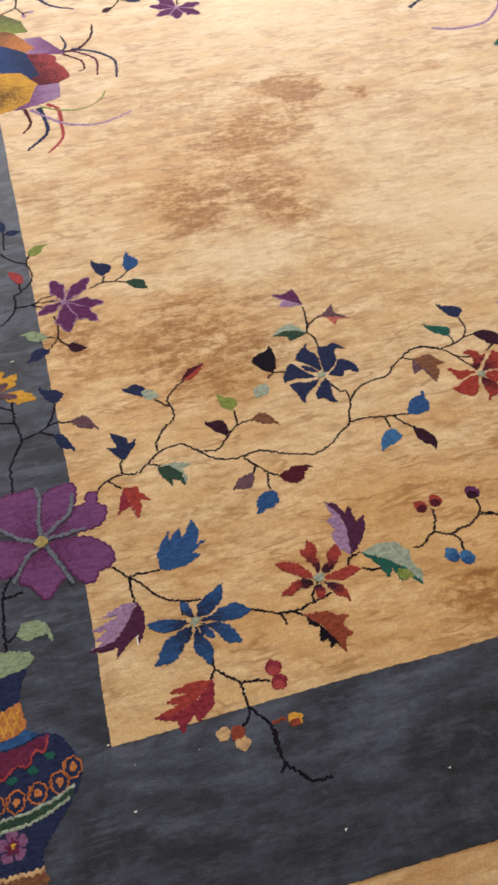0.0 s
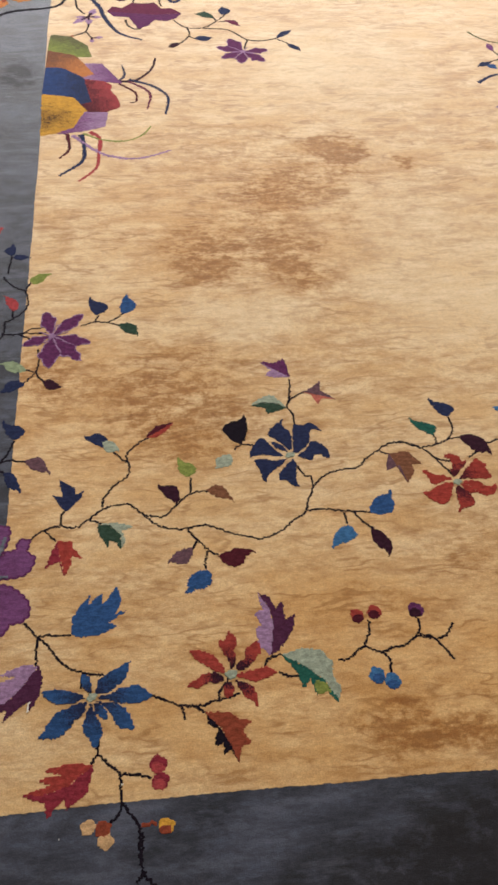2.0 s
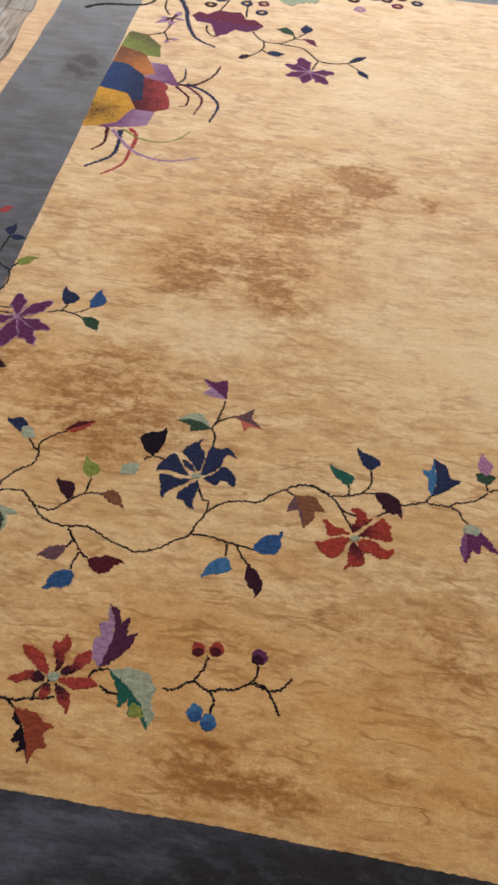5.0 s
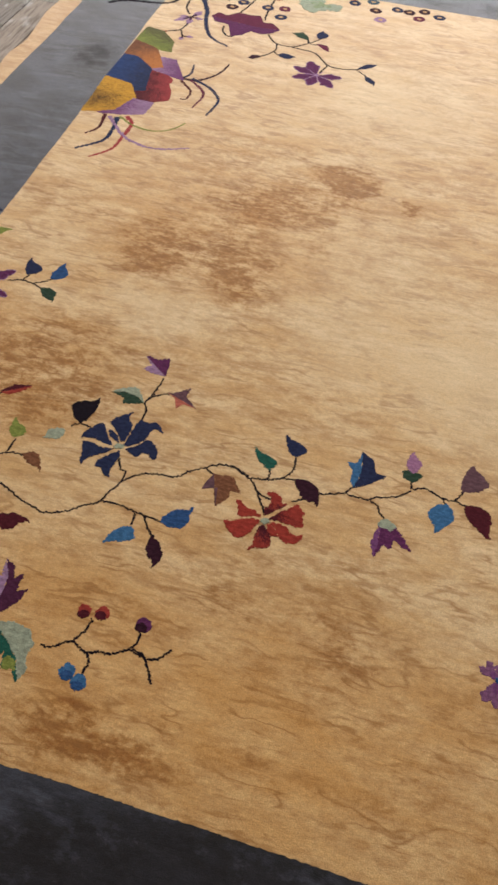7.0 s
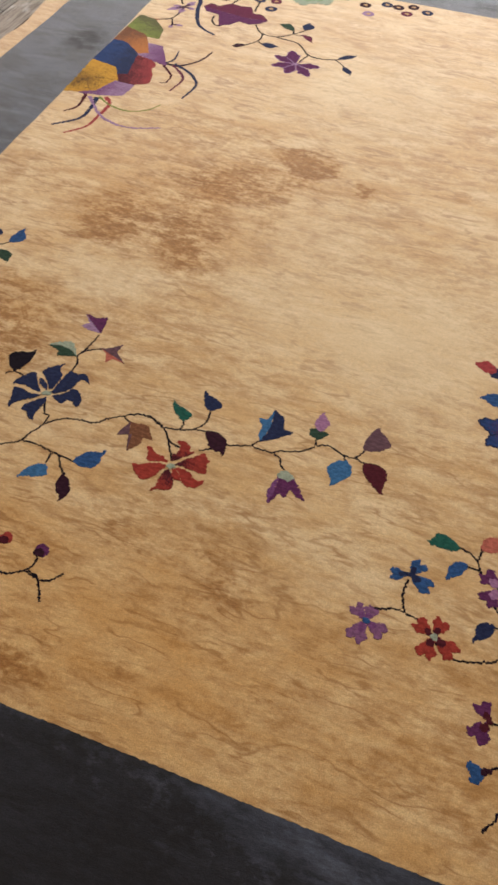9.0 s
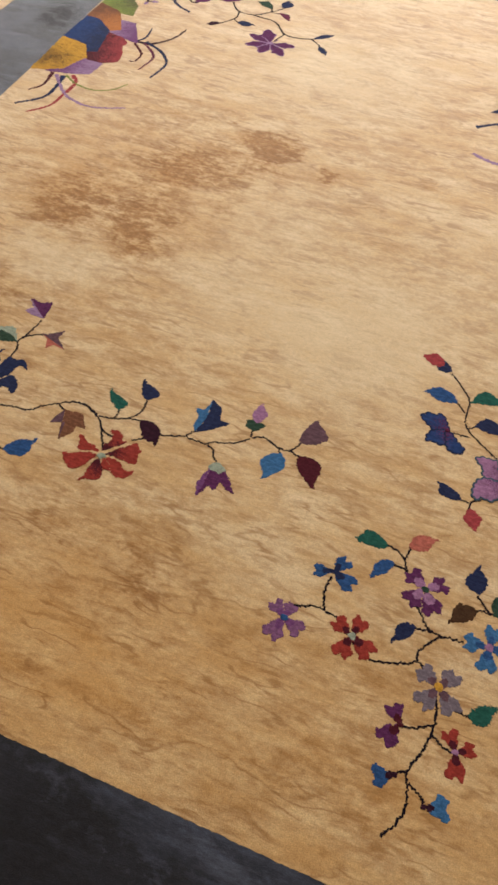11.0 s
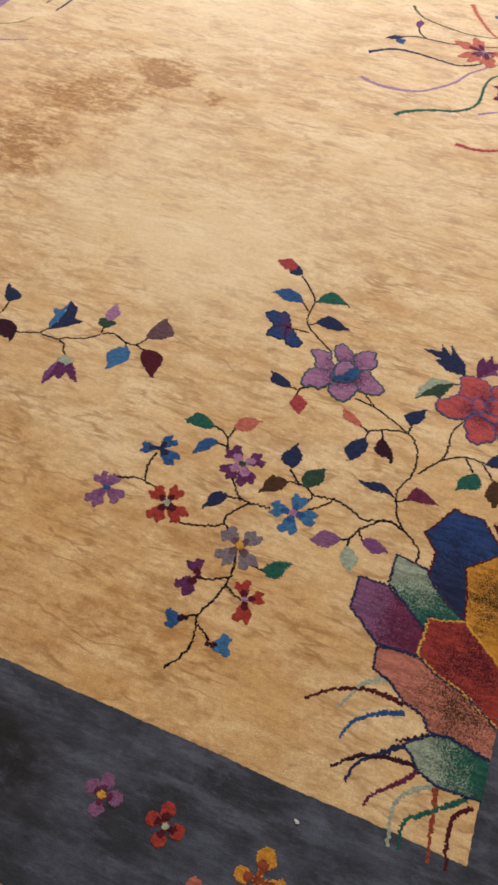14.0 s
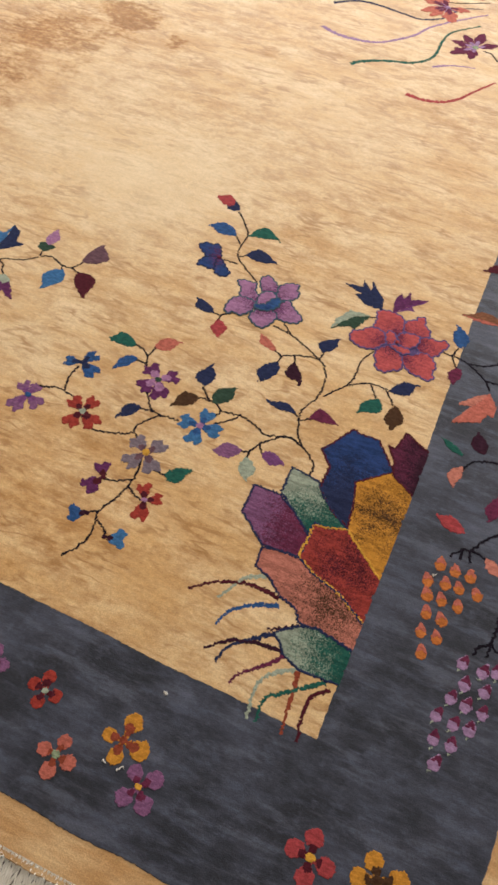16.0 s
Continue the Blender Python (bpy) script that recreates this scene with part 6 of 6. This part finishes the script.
part("flower_eye", relief(knotted(placed(AXIS + 0.005, -0.099, 0.003, 0, [(math.cos(a * 0.6), math.sin(a * 0.6)) for a in range(11)]), 0.0015), TOP + 0.001), wool("gold"), vase)
FOOT_Y = VASE[-1][1]
stand = [Vector((AXIS + x, FOOT_Y + y)) for x, y in ((0.045, -0.004), (0.05, -0.016), (0.042, -0.03), (0.052, -0.06), (0.03, -0.06), (0.0, -0.042), (-0.03, -0.06), (-0.052, -0.06), (-0.042, -0.03), (-0.05, -0.016), (-0.045, -0.004))]
foot = part("vase_stand", relief(knotted(stand), TOP), wool("brown"), rug)
part("stand_top", ribbon([Vector((AXIS + x, FOOT_Y - 0.003)) for x in (-0.044, 0.0, 0.044)], 0.005, TOP + 0.0004), wool("tan"), foot)

# fringe along the near and far ends
for end, way in ((-0.35, -1), (3.225, 1)):
    bm = bmesh.new()
    for i in range(2600):
        x = -0.36 + 2.75 * (i + random.uniform(-0.3, 0.3)) / 2600
        if end > 0 and not -0.4 < x < 2.39:
            continue
        reach, lean = random.uniform(0.05, 0.085), random.uniform(-0.012, 0.012)
        w, last = 0.0013, None
        for k in range(5):
            s = k / 4
            y = end + way * (reach * s - 0.004)
            z = FLOOR_Z + 0.001 + 0.011 * (1 - s) ** 3
            px = x + lean * s + 0.003 * math.sin(9 * s + i)
            row = [bm.verts.new((px + w * a, y, z + b)) for a, b in ((-1, 0), (0, 0.0018), (1, 0))]
            if last:
                for j in range(2):
                    bm.faces.new((last[j], last[j + 1], row[j + 1], row[j]))
            last = row
    part("fringe", bm, COTTON, rug, "cream cotton fringe threads")
    bm = bmesh.new()
    for i in range(2400):
        x = -0.36 + 2.75 * i / 2400 + random.uniform(-0.001, 0.001)
        a, r = random.uniform(0, 6.28), random.uniform(0.003, 0.009)
        y, z = end + way * random.uniform(-0.003, 0.007), random.uniform(-0.008, -0.001)
        tip = (x + r * math.cos(a), y + way * abs(r * math.sin(a)) * 0.6, z + 0.003)
        v = [bm.verts.new(p) for p in ((x - 0.0012, y, z), (x + 0.0012, y, z), (tip[0], tip[1], tip[2]))]
        bm.faces.new(v)
    part("fringe_knots", bm, COTTON, rug)


# bits of lint lying on the pile
def lint(x, y, size, turn, bend):
    pts = [Vector((x + size * (s - 0.5) * math.cos(radians(turn)) - bend * size * math.sin(3.1 * s) * math.sin(radians(turn)), y + size * (s - 0.5) * math.sin(radians(turn)) + bend * size * math.sin(3.1 * s) * math.cos(radians(turn)))) for s in (0, 0.25, 0.5, 0.75, 1)]
    bm = ribbon(pts, 0.0018, TOP + 0.002, 0.4)
    tagged(part("lint", bm, COTTON), "tiny white curl of lint on the rug", "lint", "lint on the rug")


lint(1.794, -0.188, 0.012, 40, 0.35)
lint(1.765, -0.188, 0.007, -20, 0.1)
lint(1.802, -0.06, 0.008, -40, 0.2)
lint(1.801, -0.06, 0.006, -30, 0.1)
lint(0.07, 0.155, 0.016, 80, 0.25)
lint(0.471, -0.159, 0.004, 0, 0.1)
lint(0.3, -0.199, 0.004, 60, 0.1)
lint(-0.005, 0.003, 0.005, 10, 0.1)
lint(0.018, -0.099, 0.004, 0, 0.1)
lint(-0.071, 0.823, 0.006, 30, 0.1)
lint(0.029, -0.034, 0.003, 0, 0.1)
lint(0.212, 0.031, 0.004, 0, 0)
lint(0.125, -0.037, 0.003, 20, 0)
lint(2.129, 0.317, 0.006, 60, 0.2)

# boards that show round the rug
bm = bmesh.new()
bmesh.ops.create_cube(bm, size=1)
bmesh.ops.bevel(bm, geom=bm.edges[:], offset=0.02, segments=1, affect="EDGES")
board_mesh = bpy.data.meshes.new("board")
bm.to_mesh(board_mesh)
bm.free()
board_mesh.materials.append(WOOD)
far_boards = []
x = -3.2
while x < 5.2:
    wide = random.choice((0.075, 0.09, 0.105))
    y = -3.6 - random.uniform(0, 0.6)
    while y < 6.6:
        long = random.uniform(0.5, 1.3)
        low, high = max(y, -3.59), min(y + long, 6.59)
        y += long
        if -0.25 < x < 2.2 and low > -0.15 and high < 3.0:
            continue
        if x < -0.3 and x > -1.25 and low < 4.0 and high > 0.4 or -0.4 < x < 2.6 and -1.0 < low < -0.1:
            board = new("board", board_mesh)
            board.matrix_world = Matrix.Translation((x + wide / 2, (low + high) / 2, FLOOR_Z - 0.0105 + random.uniform(-0.0015, 0.0))) @ Matrix.Diagonal((wide - 0.003, high - low - 0.004, 0.02, 1))
            board.parent = floor
        else:
            far_boards.append((x + 0.0015, low + 0.002, min(x + wide, 5.199) - 0.0015, high - 0.002))
    x += wide
corners, faces = [], []
for x1, y1, x2, y2 in far_boards:
    k = len(corners)
    corners += [(px, py, pz) for pz in (FLOOR_Z - 0.018, FLOOR_Z - 0.001) for px, py in ((x1, y1), (x2, y1), (x2, y2), (x1, y2))]
    faces += [(k + 4, k + 5, k + 6, k + 7)] + [(k + a, k + (a + 1) % 4, k + 4 + (a + 1) % 4, k + 4 + a) for a in range(4)]
me = bpy.data.meshes.new("far_boards")
me.from_pydata(corners, [], faces)
me.materials.append(old_wood(True))
rest = tagged(new("far_boards", me), kind="stuff")
rest.parent = floor
